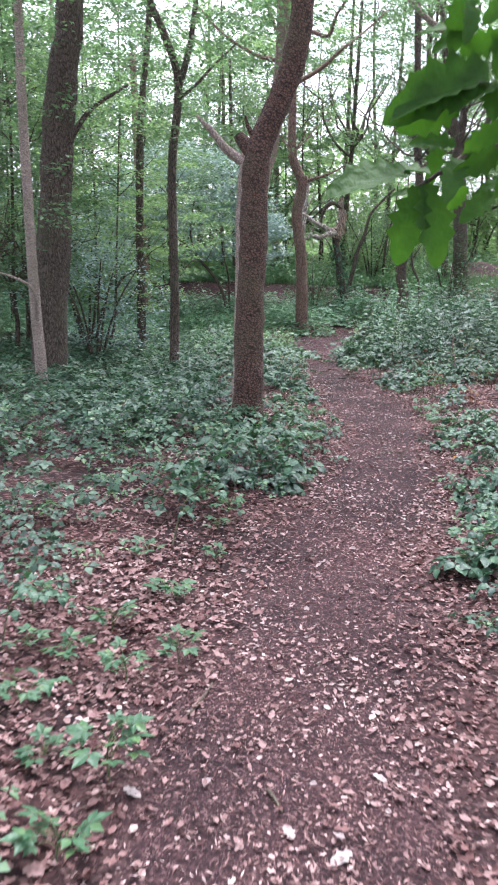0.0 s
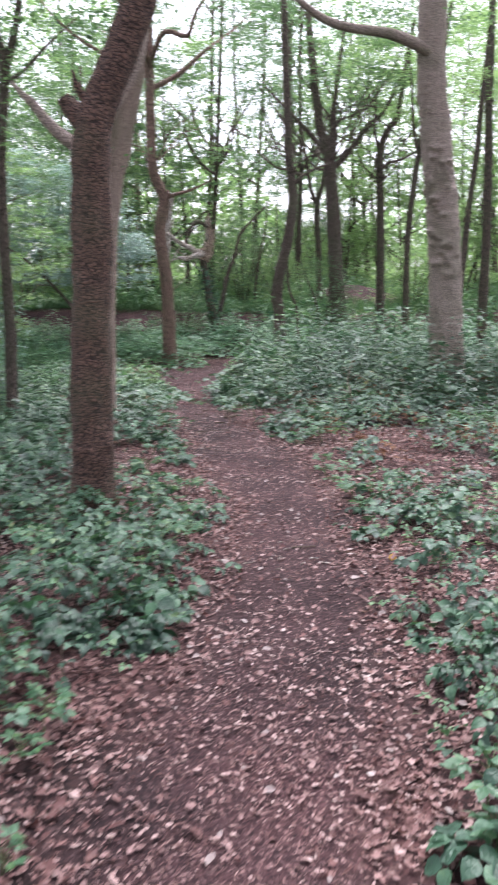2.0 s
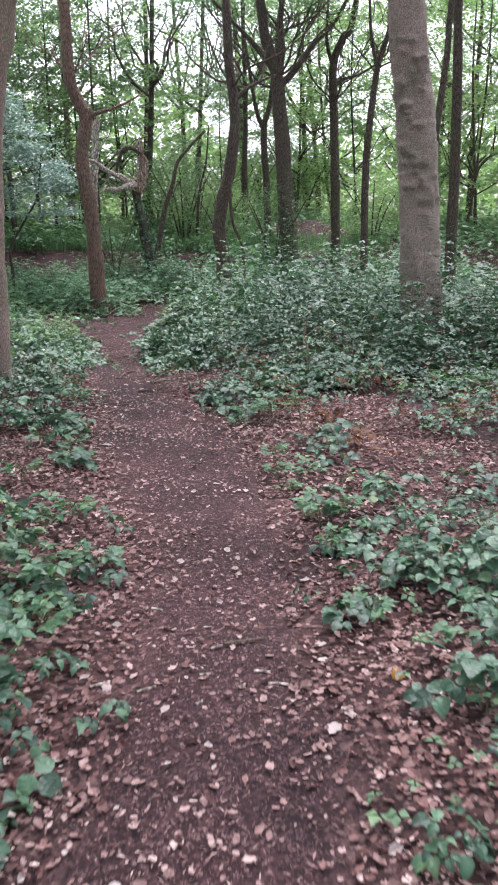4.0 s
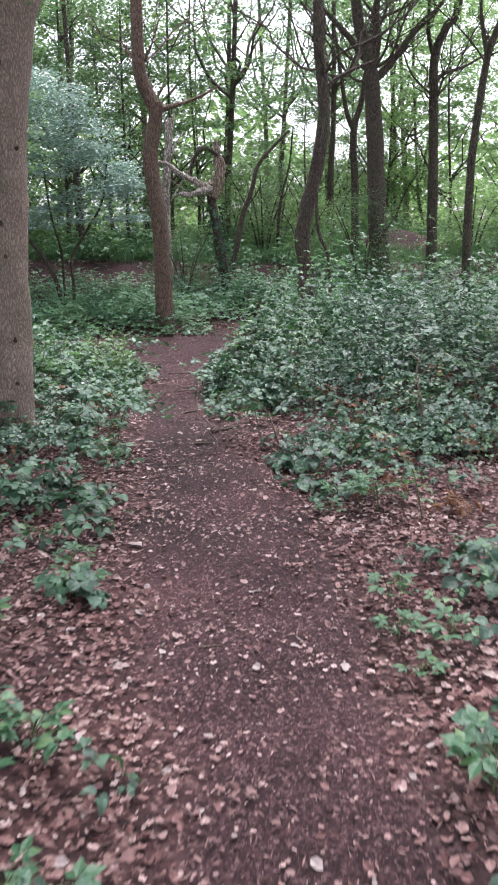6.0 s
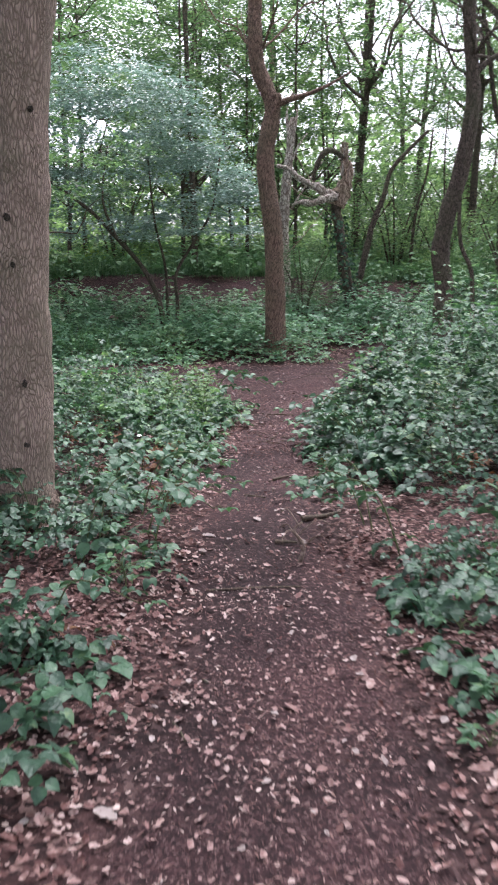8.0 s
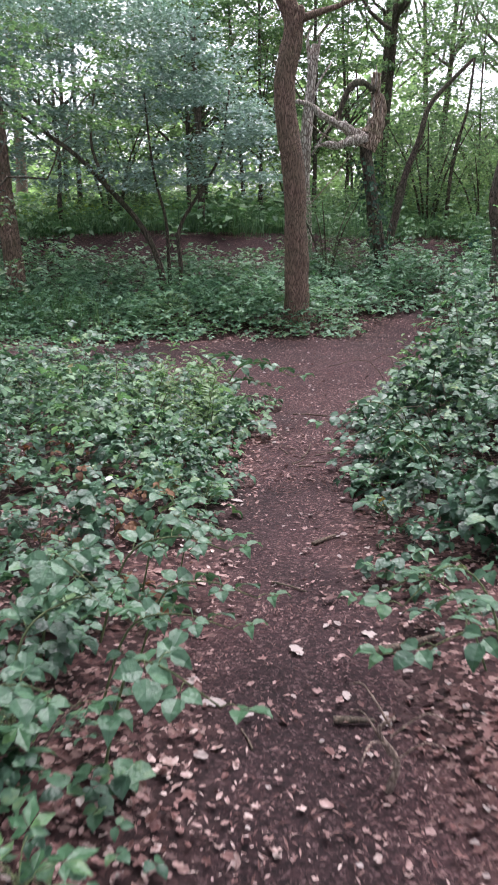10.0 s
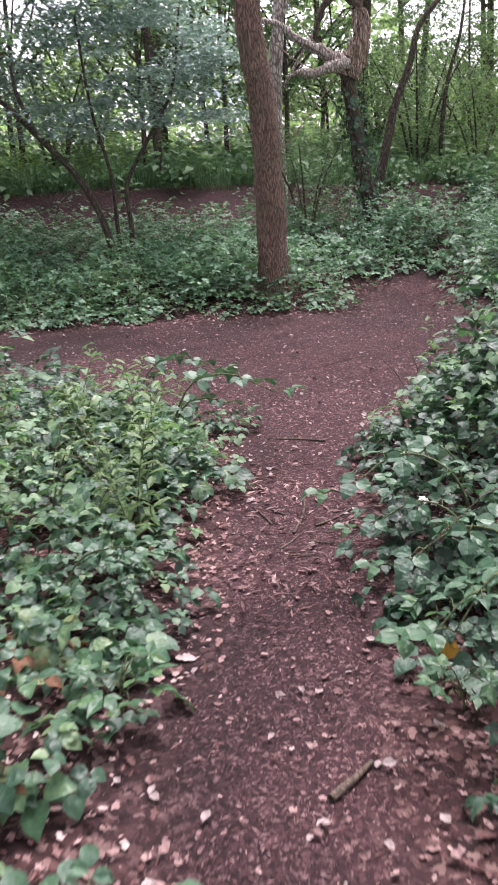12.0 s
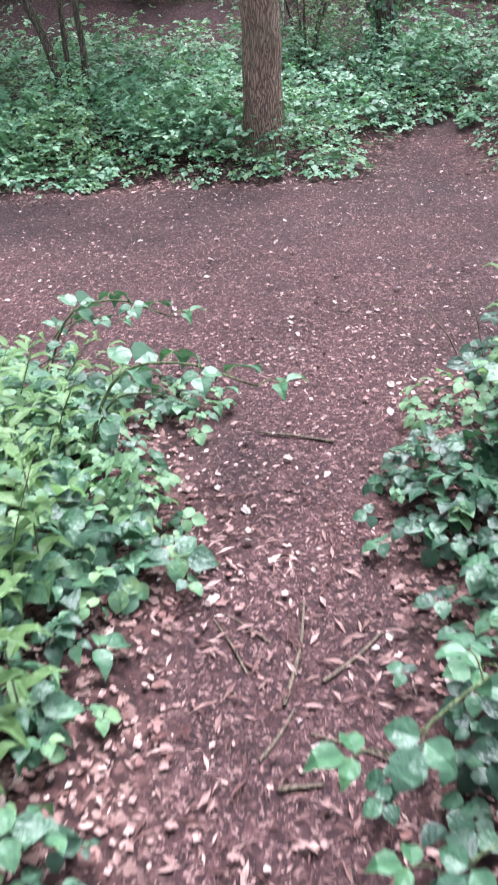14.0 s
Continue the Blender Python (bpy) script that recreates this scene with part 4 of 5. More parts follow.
tree("slim_tree", "dark slim trunk with a low side branch", [(8.02, 27.4, .2), (8.01, 27.4, .53), (7.98, 27.4, 2.21), (7.93, 27.4, 4.07), (7.89, 27.4, 5.4), (8.15, 27.4, 6.08), (8.4, 27.4, 6.5), (8.8, 27.4, 9)], .145, .07, BARK_DARK,
     [([(7.91, 27.4, 4.9), (8.2, 27.4, 5.1), (8.59, 27.4, 5.21), (9.3, 27.4, 5.6)], .06, .02), ([(7.9, 27.4, 5.3), (7.7, 27.4, 6.1), (7.8, 27.4, 7.5)], .06, .02)] + fan(7.95, 27.4, 4.4, 5, 1.8, 2.2, .025, 5), with_canopy(8.3, 27.6, 6, 10, 2.8, 45, mat=CROWN_SUNLIT))
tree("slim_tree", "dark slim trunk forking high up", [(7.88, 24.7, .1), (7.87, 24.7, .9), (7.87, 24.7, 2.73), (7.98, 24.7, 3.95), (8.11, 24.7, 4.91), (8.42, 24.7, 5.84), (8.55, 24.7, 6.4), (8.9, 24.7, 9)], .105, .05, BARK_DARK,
     [([(8.1, 24.7, 4.85), (7.92, 24.7, 5.72), (7.88, 24.7, 6.4), (7.7, 24.7, 8)], .05, .02)] + fan(8.1, 24.7, 4.8, 5, 1.6, 2.2, .022, 6), with_canopy(8.3, 24.9, 6, 9.5, 2.4, 35, mat=CROWN_SUNLIT))
tree("slim_tree", "dark slim trunk behind the pale oak", [(9.0, 22.3, 0), (9.0, 22.3, 1.26), (9.02, 22.3, 2.56), (8.97, 22.3, 4.71), (8.93, 22.3, 5.74), (8.9, 22.3, 9)], .14, .08, BARK_DARK, (), with_canopy(9, 22.4, 5.8, 10, 2.6, 40, mat=CROWN_SUNLIT))
tree("slim_tree", "slender leaning trunk behind the pale oak", [(7.75, 21, 0), (7.86, 21, 1.4), (7.94, 21, 2.47), (7.99, 21, 3.17), (8.13, 21, 4.45), (8.2, 21, 5.6), (8.4, 21, 8)], .09, .05, BARK_DARK, (), with_canopy(8.2, 21, 5.6, 9, 2, 25, mat=CROWN_SUNLIT))
tree("slim_tree", "forked dark trunk in shrubs behind the bramble", [(6.78, 30, .4), (6.75, 30, .75), (6.7, 30, 2.61), (6.63, 30, 4.1), (6.85, 30, 4.95), (7.1, 30, 7)], .13, .06, BARK_DARK, [([(6.64, 30, 4.1), (6.4, 30, 4.7), (6.1, 30, 6.5)], .08, .04)], with_canopy(6.6, 30, 6, 9, 2.4, 30))
tree("slim_tree", "reddish slim trunk behind the track", [(-2.93, 24.5, -.2), (-2.93, 24.5, .46), (-2.99, 24.5, 1.46), (-3.03, 24.5, 2.55), (-3.1, 24.5, 3.6), (-3.2, 24.5, 7)], .165, .09, BARK_RED, (), with_canopy(-3.2, 24.8, 5.4, 9, 2.4, 16))
tree("slim_tree", "thin dark trunk behind the shiny shrub", [(-.55, 29.7, .5), (-.53, 29.7, 1.67), (-.57, 29.7, 3.25), (-.63, 29.7, 4.75), (-.7, 29.7, 8)], .085, .05, BARK_DARK, (), with_canopy(-.6, 29.7, 3.2, 8, 2.6, 60))
tree("sapling", "thin bare sapling leaning a little", [(4.6, 29.9, .4), (4.6, 29.9, 1.35), (4.69, 29.9, 2.39), (4.9, 29.9, 3.2), (5.0, 29.9, 4.2)], .05, .02, BARK_DARK, (), with_canopy(4.9, 29.9, 3.0, 4.6, 1.0, 10))


def dead_snag():
    """The broken ivy-clad stump with curled dead branches, the bleached pole and the slanting dead stem."""
    g = float(height(np.array(2.9), np.array(26.3))) - .05
    root = thing("dead_snag", 2.9, 26.3, g, "broken ivy-clad trunk with curled bleached dead branches", "dead tree")
    at = lambda pts: [(a - 2.9, b - 26.3, c - g) for a, b, c in pts]
    part("trunk", tube("trunk", at([(2.9, 26.3, g), (2.88, 26.3, .5), (2.78, 26.3, .93), (2.65, 26.3, 1.71), (2.56, 26.3, 2.3), (2.6, 26.3, 2.5)]), .13, .09, BARK_DARK, 10, 5, .25, .3), root)
    for k, (pts, a, b) in enumerate((([(2.56, 26.3, 2.25), (2.66, 26.3, 2.5), (2.76, 26.3, 2.75), (2.75, 26.3, 3.0), (2.68, 26.3, 3.2), (2.72, 26.3, 3.42)], .16, .06), ([(2.68, 26.25, 3.12), (2.52, 26.2, 3.26), (2.34, 26.2, 3.24), (2.2, 26.2, 3.05), (2.13, 26.2, 2.82), (2.13, 26.2, 2.6)], .06, .03),
                                    ([(2.58, 26.2, 2.42), (2.3, 26.1, 2.5), (2.1, 26.05, 2.62), (1.83, 26, 2.74), (1.66, 26, 2.9), (1.4, 26, 2.97)], .095, .028), ([(2.57, 26.2, 2.4), (2.35, 26, 2.37), (2.1, 25.9, 2.27), (1.88, 25.9, 2.3), (1.7, 25.9, 2.24)], .075, .03))):
        part("dead_branch", tube("dead_branch", at(pts), a, b, BLEACHED if k > 1 else (BARK_DARK if k else TORN_WOOD), 9, 7, .7), root, "bleached curled dead branch" if k else "")
    for dx, dz, h in ((-.07, 0, .3), (.0, .06, .36), (.05, -.04, .26), (-.03, -.3, .3), (.08, -.35, .34), (-.1, -.5, .22)):
        part("splinter", tube("splinter", at([(2.7 + dx, 26.22, 3.1 + dz), (2.71 + dx * 1.1, 26.2, 3.1 + dz + h * .6), (2.7 + dx * 1.5, 26.22, 3.1 + dz + h)]), .03, .004, BLEACHED if dx < .03 else BARK_BROWN, 5, 3, .3), root)
    for pts in (([(1.5, 26.2, 1.2), (2.0, 26.1, 1.75), (2.5, 26.1, 2.4)]), ([(1.6, 26.3, 2.7), (1.9, 26.2, 2.45), (2.3, 26.2, 2.3)]), ([(2.2, 26.1, 2.58), (2.0, 26.0, 2.8), (1.75, 26, 3.2)])):
        part("twig", tube("twig", at(pts), .012, .006, BARK_BROWN, 5, 4), root)
    n = 420
    z = rng.uniform(.1, 2.1, n)
    a = rng.uniform(0, 6.28, n)
    cx = np.interp(z, [0, .9, 1.7, 2.4], [2.9, 2.78, 2.65, 2.58]) - 2.9
    r = rng.uniform(.15, .3, n)
    out = np.stack([np.cos(a), np.sin(a), np.full(n, .3)], 1)
    part("ivy", leaves("ivy", rhomb(.45, .05), np.stack([cx + r * np.cos(a), r * np.sin(a), z - g], 1), out + rng.normal(0, .3, (n, 3)), aim(n) - np.array([0, 0, .8]), rng.uniform(.05, .09, n), BRAMBLE), root, "dark green ivy leaves")
    return root


dead_snag()
tree("dead_pole", "bleached barkless dead trunk behind the bent tree", [(1.56, 26.8, .1), (1.56, 26.8, 1.75), (1.61, 26.8, 2.62), (1.65, 26.8, 3.21), (1.70, 26.8, 3.7), (1.73, 26.8, 3.95)], .125, .06, BLEACHED, [([(1.65, 26.75, 3.0), (1.8, 26.7, 3.35), (2.0, 26.7, 3.65)], .035, .012), ([(1.66, 26.75, 3.6), (1.6, 26.75, 3.95), (1.62, 26.75, 4.15)], .05, .008), ([(1.74, 26.75, 3.7), (1.8, 26.75, 3.98), (1.79, 26.75, 4.1)], .04, .006), ([(1.7, 26.75, 2.2), (1.95, 26.6, 2.6), (2.3, 26.5, 3.1)], .025, .012)], rough=.25)
tree("slanting_dead_stem", "slanting dead stem leaning among the shrubs", [(3.05, 27.5, .3), (3.33, 27.5, 1.57), (3.41, 27.5, 1.93), (3.62, 27.5, 2.48), (3.76, 27.5, 3.01), (4.13, 27.5, 3.44), (4.5, 27.5, 3.8)], .075, .03, BARK_DUSK, (), None)


def shiny_shrub():
    """The wide evergreen shrub with slanting dark stems across the track."""
    g = float(height(np.array(-.6), np.array(24.85))) - .04
    root = thing("evergreen_shrub", -.6, 24.85, g, "wide evergreen shrub with shiny leaves, blue-grey sky sheen in their colour, and dark slanting stems", "shrub")
    at = lambda pts: [(a + .6, b - 24.85, c - g) for a, b, c in pts]
    for pts, r in (([(-.62, 24.8, g), (-.72, 24.8, .46), (-1.0, 24.8, 1.07), (-1.56, 24.8, 1.71), (-1.95, 24.8, 2.1), (-2.5, 24.8, 2.5), (-3.2, 24.8, 3.0)], .055), ([(-.42, 24.9, g), (-.4, 24.9, .45), (-.41, 24.9, .98), (-.08, 24.9, 1.54), (.25, 24.9, 2.1), (.4, 24.9, 3)], .038),
                   ([(-.58, 25, g), (-.6, 25, .48), (-.63, 25, 1.14), (-.8, 25, 1.9), (-.9, 25, 3)], .035), ([(-1.5, 24.8, 1.66), (-1.7, 24.8, 2.3), (-1.6, 24.9, 3.2)], .03)):
        part("stem", tube("stem", at(pts), r, r * .4, BARK_DARK, 8, 5, .1), root)
    c = [(rng.uniform(-4.6, .9), rng.uniform(24.2, 26.4), 0) for _ in range(350)]
    c = [(x, y, 1.55 + 3.3 * rng.uniform(0, 1) ** .8 * math.sqrt(max(.05, 1 - ((x + 1.9) / 2.9) ** 2))) for x, y, _ in c]
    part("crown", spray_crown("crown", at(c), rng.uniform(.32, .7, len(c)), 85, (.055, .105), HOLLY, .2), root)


shiny_shrub()


# ---- trees and shrubs further off: a few forms, each repeated ----
def far_tree(label, h0, h1, reach, sprays, per, size, mat, bark, r0, lean=0.0):
    root = thing("woodland_tree", 0, 0, 0, label, "tree", "trees of the wood behind")
    part("trunk", tube("trunk", [(0, 0, -.2), (lean * .2, .05, h0 * .5), (lean * .5, 0, h0), (lean, .1, (h0 + h1) / 2), (lean * 1.2, 0, h1 * .95)], r0, r0 * .3, bark, 8, 4, .1, .3), root)
    for pts, a, b in high_limbs(lean * .5, 0, h0, 5, reach * .8, (h1 - h0) * .4, r0 * .45) + high_limbs(lean, 0, (h0 + h1) * .55, 4, reach * .6, (h1 - h0) * .25, r0 * .3):
        part("limb", tube("limb", pts, a, b, bark, 5, 2), root)
    c, r = canopy(lean, 0, h0, h1, reach, sprays)
    part("crown", spray_crown("crown", c, r * reach / 4.1, per, size, mat), root)
    return root


def shrub(label, h, reach, sprays, per, size, mat):
    root = thing("woodland_shrub", 0, 0, 0, label, "shrub", "shrubs of the wood behind")
    for k in range(5):
        a = 6.28 * k / 5 + .4
        part("stem", tube("stem", [(0.05 * math.cos(a), .05 * math.sin(a), -.1), (reach * .25 * math.cos(a), reach * .25 * math.sin(a), h * .5), (reach * .6 * math.cos(a), reach * .6 * math.sin(a), h * .9)], .035, .012, BARK_DARK, 5, 3), root)
    c, r = canopy(0, 0, h * .15, h, reach, sprays)
    part("crown", spray_crown("crown", c, r * .75, per, size, mat, .6), root)
    return root


TALL = [far_tree("tall woodland tree with a dense green crown", 5.0, 14, 3.8, 120, 48, (.13, .21), CROWN, BARK_BROWN, .2),
        far_tree("tall light green woodland tree with a broad crown", 4.2, 13, 4.2, 120, 48, (.13, .21), CROWN_SUNLIT, BARK_DARK, .16, .6),
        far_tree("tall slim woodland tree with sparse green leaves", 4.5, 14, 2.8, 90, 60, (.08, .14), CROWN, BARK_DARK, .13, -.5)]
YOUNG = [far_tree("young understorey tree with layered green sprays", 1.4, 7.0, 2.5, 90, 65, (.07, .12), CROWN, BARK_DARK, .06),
         far_tree("young light green tree with layered sprays", 1.2, 6.8, 2.5, 90, 65, (.07, .12), CROWN_SUNLIT, BARK_DARK, .055, .4)]
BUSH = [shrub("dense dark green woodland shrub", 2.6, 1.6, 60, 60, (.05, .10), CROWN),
        shrub("shiny evergreen woodland shrub with blue-grey sky sheen in its leaf colour", 2.6, 1.8, 60, 60, (.05, .10), HOLLY),
        shrub("light green leafy woodland shrub", 2.2, 1.7, 60, 60, (.06, .11), CROWN_SUNLIT)]


def place(form, x, y, turn, size, used=set()):
    z = float(height(np.array(float(x)), np.array(float(y))))
    m = pose(x, y, z, 0, 0, turn)
    if form.name not in used:
        used.add(form.name)
        form.matrix_basis = m @ Matrix.Scale(size, 4)
        return form
    made = copy_thing(form, m)
    made.scale = (size, size, size)
    return made


# (form, x, y, size)
for form, x, y, s in ((TALL[0], -9, 30, 1), (TALL[0], -8.6, 40, 1.05), (TALL[1], -2, 43, 1), (TALL[0], 1.2, 41, .9), (TALL[0], -13, 24, 1), (TALL[1], -12, 34, 1.1), (TALL[0], -17, 30, 1.1), (TALL[0], -9, 45, 1.2), (TALL[1], -3, 50, 1.2),
                      (TALL[2], 3.6, 34, 1), (TALL[2], 6.6, 32.5, .9), (TALL[2], 4.2, 41, 1.1), (TALL[2], 8.6, 42, 1.1), (TALL[2], 7.2, 47, 1.2), (TALL[2], 10.4, 50, 1.2), (TALL[2], 8, 55, 1.3),
                      (TALL[1], 17.5, 33, 1), (TALL[1], 12.5, 46, 1.15), (TALL[1], 19, 42, 1.1), (TALL[1], 24, 36, 1), (TALL[1], 15.5, 54, 1.2), (TALL[1], 22, 50, 1.3),
                      (TALL[0], 13, 13, 1), (TALL[0], -9.5, 9, 1), (TALL[1], 10, 4, 1), (TALL[0], -7, -4, 1), (TALL[1], 5, -7, 1),
                      (YOUNG[0], -8.4, 34.6, 1.2), (YOUNG[1], -9.6, 33, 1.4), (YOUNG[0], -8.6, 31, 1.3), (YOUNG[1], .2, 35, 1.3), (YOUNG[0], -4.8, 18.5, 1), (YOUNG[0], -6.3, 19.9, 1.15), (YOUNG[0], -4.6, 16.8, 1.0), (YOUNG[0], -5.6, 38.6, 1.6), (YOUNG[0], -1.2, 37.2, 1.5), (YOUNG[1], 3.0, 36, 1.4), (YOUNG[1], 9.8, 38.6, 1.5), (YOUNG[0], -6.5, 23.4, 1.1), (YOUNG[0], -4.5, 15.2, .9), (YOUNG[0], -6.7, 12.5, 1), (YOUNG[0], -8.8, 26, 1.1),
                      (YOUNG[1], 14.5, 32, 1.3), (YOUNG[1], 11.8, 36.5, 1.3), (YOUNG[1], 16.2, 26.5, 1.3), (YOUNG[1], 19, 35, 1.4), (YOUNG[1], 13.8, 21, 1), (YOUNG[0], 1.9, 32.2, 1.1), (YOUNG[1], -10.5, 38, 1.4),
                      (BUSH[2], 3.4, 31.4, 1.0), (BUSH[0], 5.2, 33.6, .9), (BUSH[0], 6.0, 26.2, .85), (BUSH[2], 5.4, 30.4, .8), (BUSH[2], 7.4, 37, 1.4), (BUSH[0], 4.6, 38, 1.1), (BUSH[2], 10.6, 40.5, 1.5), (BUSH[2], 1.4, 38, 1.1),
                      (YOUNG[1], 3.3, 38.5, 1.1), (YOUNG[0], -3.4, 29.4, 1.0), (YOUNG[0], -1.0, 31.6, 1.15), (YOUNG[0], -5.2, 28.0, 1.05), (YOUNG[0], .6, 33.2, 1.1), (YOUNG[0], -4.0, 33.5, 1.4), (YOUNG[0], 6.4, 35.5, .85), (YOUNG[1], 8.4, 39.5, 1.1), (YOUNG[1], 1.6, 36.0, 1.1), (YOUNG[1], 12.6, 42, 1.8), (YOUNG[1], 15.0, 37, 1.6), (YOUNG[1], 13.5, 31, 1.2), (YOUNG[1], 17.5, 44, 1.9), 
                      (YOUNG[0], -3.9, 15.4, .75), (YOUNG[1], -2.7, 16.4, .68), (YOUNG[0], -1.75, 19.2, .7), (YOUNG[1], -3.3, 19.0, .85), (BUSH[1], -3.4, 18.0, 1.0), (BUSH[1], -2.7, 15.0, .8), (BUSH[0], 4.3, 30.6, 1.0), (BUSH[0], -2.6, 30.8, 1.0), (BUSH[2], 9.8, 29.5, .9),
                      (BUSH[0], -6.6, 29.6, 1.1), (BUSH[0], 1.95, 26.2, .55), (BUSH[1], -5.8, 26.6, 1.1), (BUSH[1], -7.6, 28.6, 1.2), (BUSH[1], -7.9, 31.2, 1.1), (BUSH[0], -7.5, 21.5, 1.1), (BUSH[2], 9, 47, 1.8), (BUSH[2], 6.8, 51, 1.9), (BUSH[2], -3.4, 38.5, 1.5), (BUSH[2], 16.5, 29, 1.1), (BUSH[0], -10.5, 17, 1.1), (BUSH[0], -6.8, 16.8, 1.2), (BUSH[2], 13.5, 34.5, 1.3), (BUSH[2], 11, 44, 1.6)):
    place(form, x, y, rng.uniform(0, 360), s * rng.uniform(.94, 1.06))


def distant_wood():
    """The leafy edge of the wood far behind, all round."""
    n = 48000
    a = np.where(rng.uniform(0, 1, n) < .75, rng.uniform(.35, 2.6, n), rng.uniform(0, 2 * math.pi, n))
    r = rng.uniform(62, 92, n)
    z = rng.uniform(0, 1, n) ** 1.3 * (9 + 3 * np.sin(a * 9) + 2 * np.sin(a * 23))
    x, y = r * np.cos(a), 15 + r * np.sin(a)
    me = leaves("distant_wood", rhomb(.4, .1), np.stack([x, y, height(x, y) + z], 1), tilt(n, .7, .8), aim(n), rng.uniform(.4, .85, n), CROWN_SUNLIT)
    return tagged(new("distant_wood", me), "pale green leafy edge of the distant wood", "woodland", kind="stuff")


distant_wood()


# ---- young plants beside the path ----
PALMATE = compound(([(0, 0, 0), (-.2, .35, .05), (-.27, .5, .03), (0, 1, -.08), (.27, .5, .03), (.2, .35, .05), (0, .4, 0)], [(0, 6, 1), (1, 6, 2), (2, 6, 3), (0, 5, 6), (5, 4, 6), (4, 3, 6)]),
                   [(0, .72, (0, .2)), (58, .62, (-.02, .18)), (-58, .62, (.02, .18)), (112, .42, (-.02, .17)), (-112, .42, (.02, .17))])


def seedling(tall, tiers, size):
    """A maple seedling: thin stem, pairs of stalked lobed leaves."""
    root = thing("maple_seedling", 0, 0, 0, "low maple seedling with broad lobed green leaves", "seedling", "seedlings beside the path")
    part("stem", tube("stem", [(0, 0, -.02), (.01, .01, tall * .5), (.02, 0, tall)], .004, .002, STEM, 5, 3), root)
    for k in range(tiers):
        z = tall * (.45 + .55 * (k + 1) / tiers)
        for side in range(2 if k < tiers - 1 else 3):
            a = 1.57 * k + 3.14 * side + rng.uniform(-.5, .5) + (2.1 * side if k == tiers - 1 else 0)
            d = np.array([[math.cos(a), math.sin(a), .15]])
            reach = size * rng.uniform(.5, .9)
            tip = np.array([[.015, 0, z]]) + d * reach
            part("leaf_stalk", tube("leaf_stalk", [(.015, 0, z - .02), tuple((np.array([.015, 0, z + .01]) + d[0] * reach * .5)), tuple(tip[0])], .002, .0015, STEM, 4, 2), root)
            part("leaf", leaves("leaf", PALMATE, tip, np.array([[-.25 * math.cos(a) + rng.normal(0, .2), -.25 * math.sin(a) + rng.normal(0, .2), 1.0]]) + .0, d - np.array([[0, 0, .3]]), np.array([size * rng.uniform(.75, 1.2)]), SEEDLING), root)
    return root


FORMS = [seedling(.09, 4, .075), seedling(.15, 5, .085), seedling(.05, 3, .075)]
for k, (x, y) in enumerate(((-.63, 3.68), (-.86, 2.97), (-.29, 3.4), (-1.04, 3.86), (-.55, 2.13), (1.3, 4.52), (-.41, 4.16), (-.14, 5.47), (-.37, 4.09), (1.25, 4.54), (-.2, 5.3), (1.3, 4.7), (.6, 8.24), (.6, 7.8), (.82, 8.56), (1.85, 7.81), (2.02, 8.9), (1.98, 8.51), (1.88, 7.66), (.7, 8.63),
                             (.72, 10.62), (2.07, 10.13), (2.03, 9.86), (2.21, 9.78), (2.04, 9.56), (2.37, 11.44), (2.2, 11.75), (.78, 10.46), (2.1, 11.52), (2.3, 11.56), (.76, 12.77), (.56, 14.19), (.74, 14.27), (1.72, 14.68), (.88, 15.5), (1.82, 16.04), (1.82, 15.55), (.45, 8.0), (.5, 8.4), (.4, 7.5), (-.75, 3.3), (-1.2, 4.5),
                             (-.6, 4.7), (-1.0, 2.4), (-.2, 4.7), (1.6, 5.3), (1.8, 5.9), (-.35, 6.0), (.2, 6.5), (2.2, 9.0), (2.35, 8.2), (-.95, 3.45), (-.5, 3.2), (.5, 11.1), (.4, 9.9), (2.2, 12.4), (.4, 14.6), (.55, 13.3), (2.0, 6.9), (1.75, 4.1), (-.7, 2.6), (-.45, 2.5), (.7, 9.2), (.55, 9.0))):
    place(FORMS[(k * 2 + k // 3) % 3], x, y, rng.uniform(0, 360), rng.uniform(.8, 1.25))


HERB = leaf_material("willowherb_leaf", [(0.0, (0.085, 0.15, 0.06)), (0.6, (0.13, 0.22, 0.085)), (1.0, (0.20, 0.30, 0.11))], rough=0.5, thin=0.35)


def herb(tall, lean):
    """A tall herb with narrow leaves all up its bending stem."""
    root = thing("willowherb", 0, 0, 0, "tall light green herb with narrow pointed leaves", "herb", "tall herbs beside the path")
    part("stem", tube("stem", [(0, 0, -.03), (lean * .25, .01, tall * .5), (lean, 0, tall)], .0035, .0015, STEM, 5, 3), root)
    for k in range(16):
        u, a = .2 + .8 * k / 15, 2.4 * k
        d = np.array([[math.cos(a), math.sin(a), .35]])
        at = np.array([[lean * u ** 2 * .95, .01 * u, tall * u]])
        part("leaf", leaves("leaf", ovate(.17, .05, .35), at, np.array([[-.4 * math.cos(a), -.4 * math.sin(a), 1]]), d, np.array([rng.uniform(.10, .14) * (1.1 - .5 * k / 15)]), HERB), root)
    return root


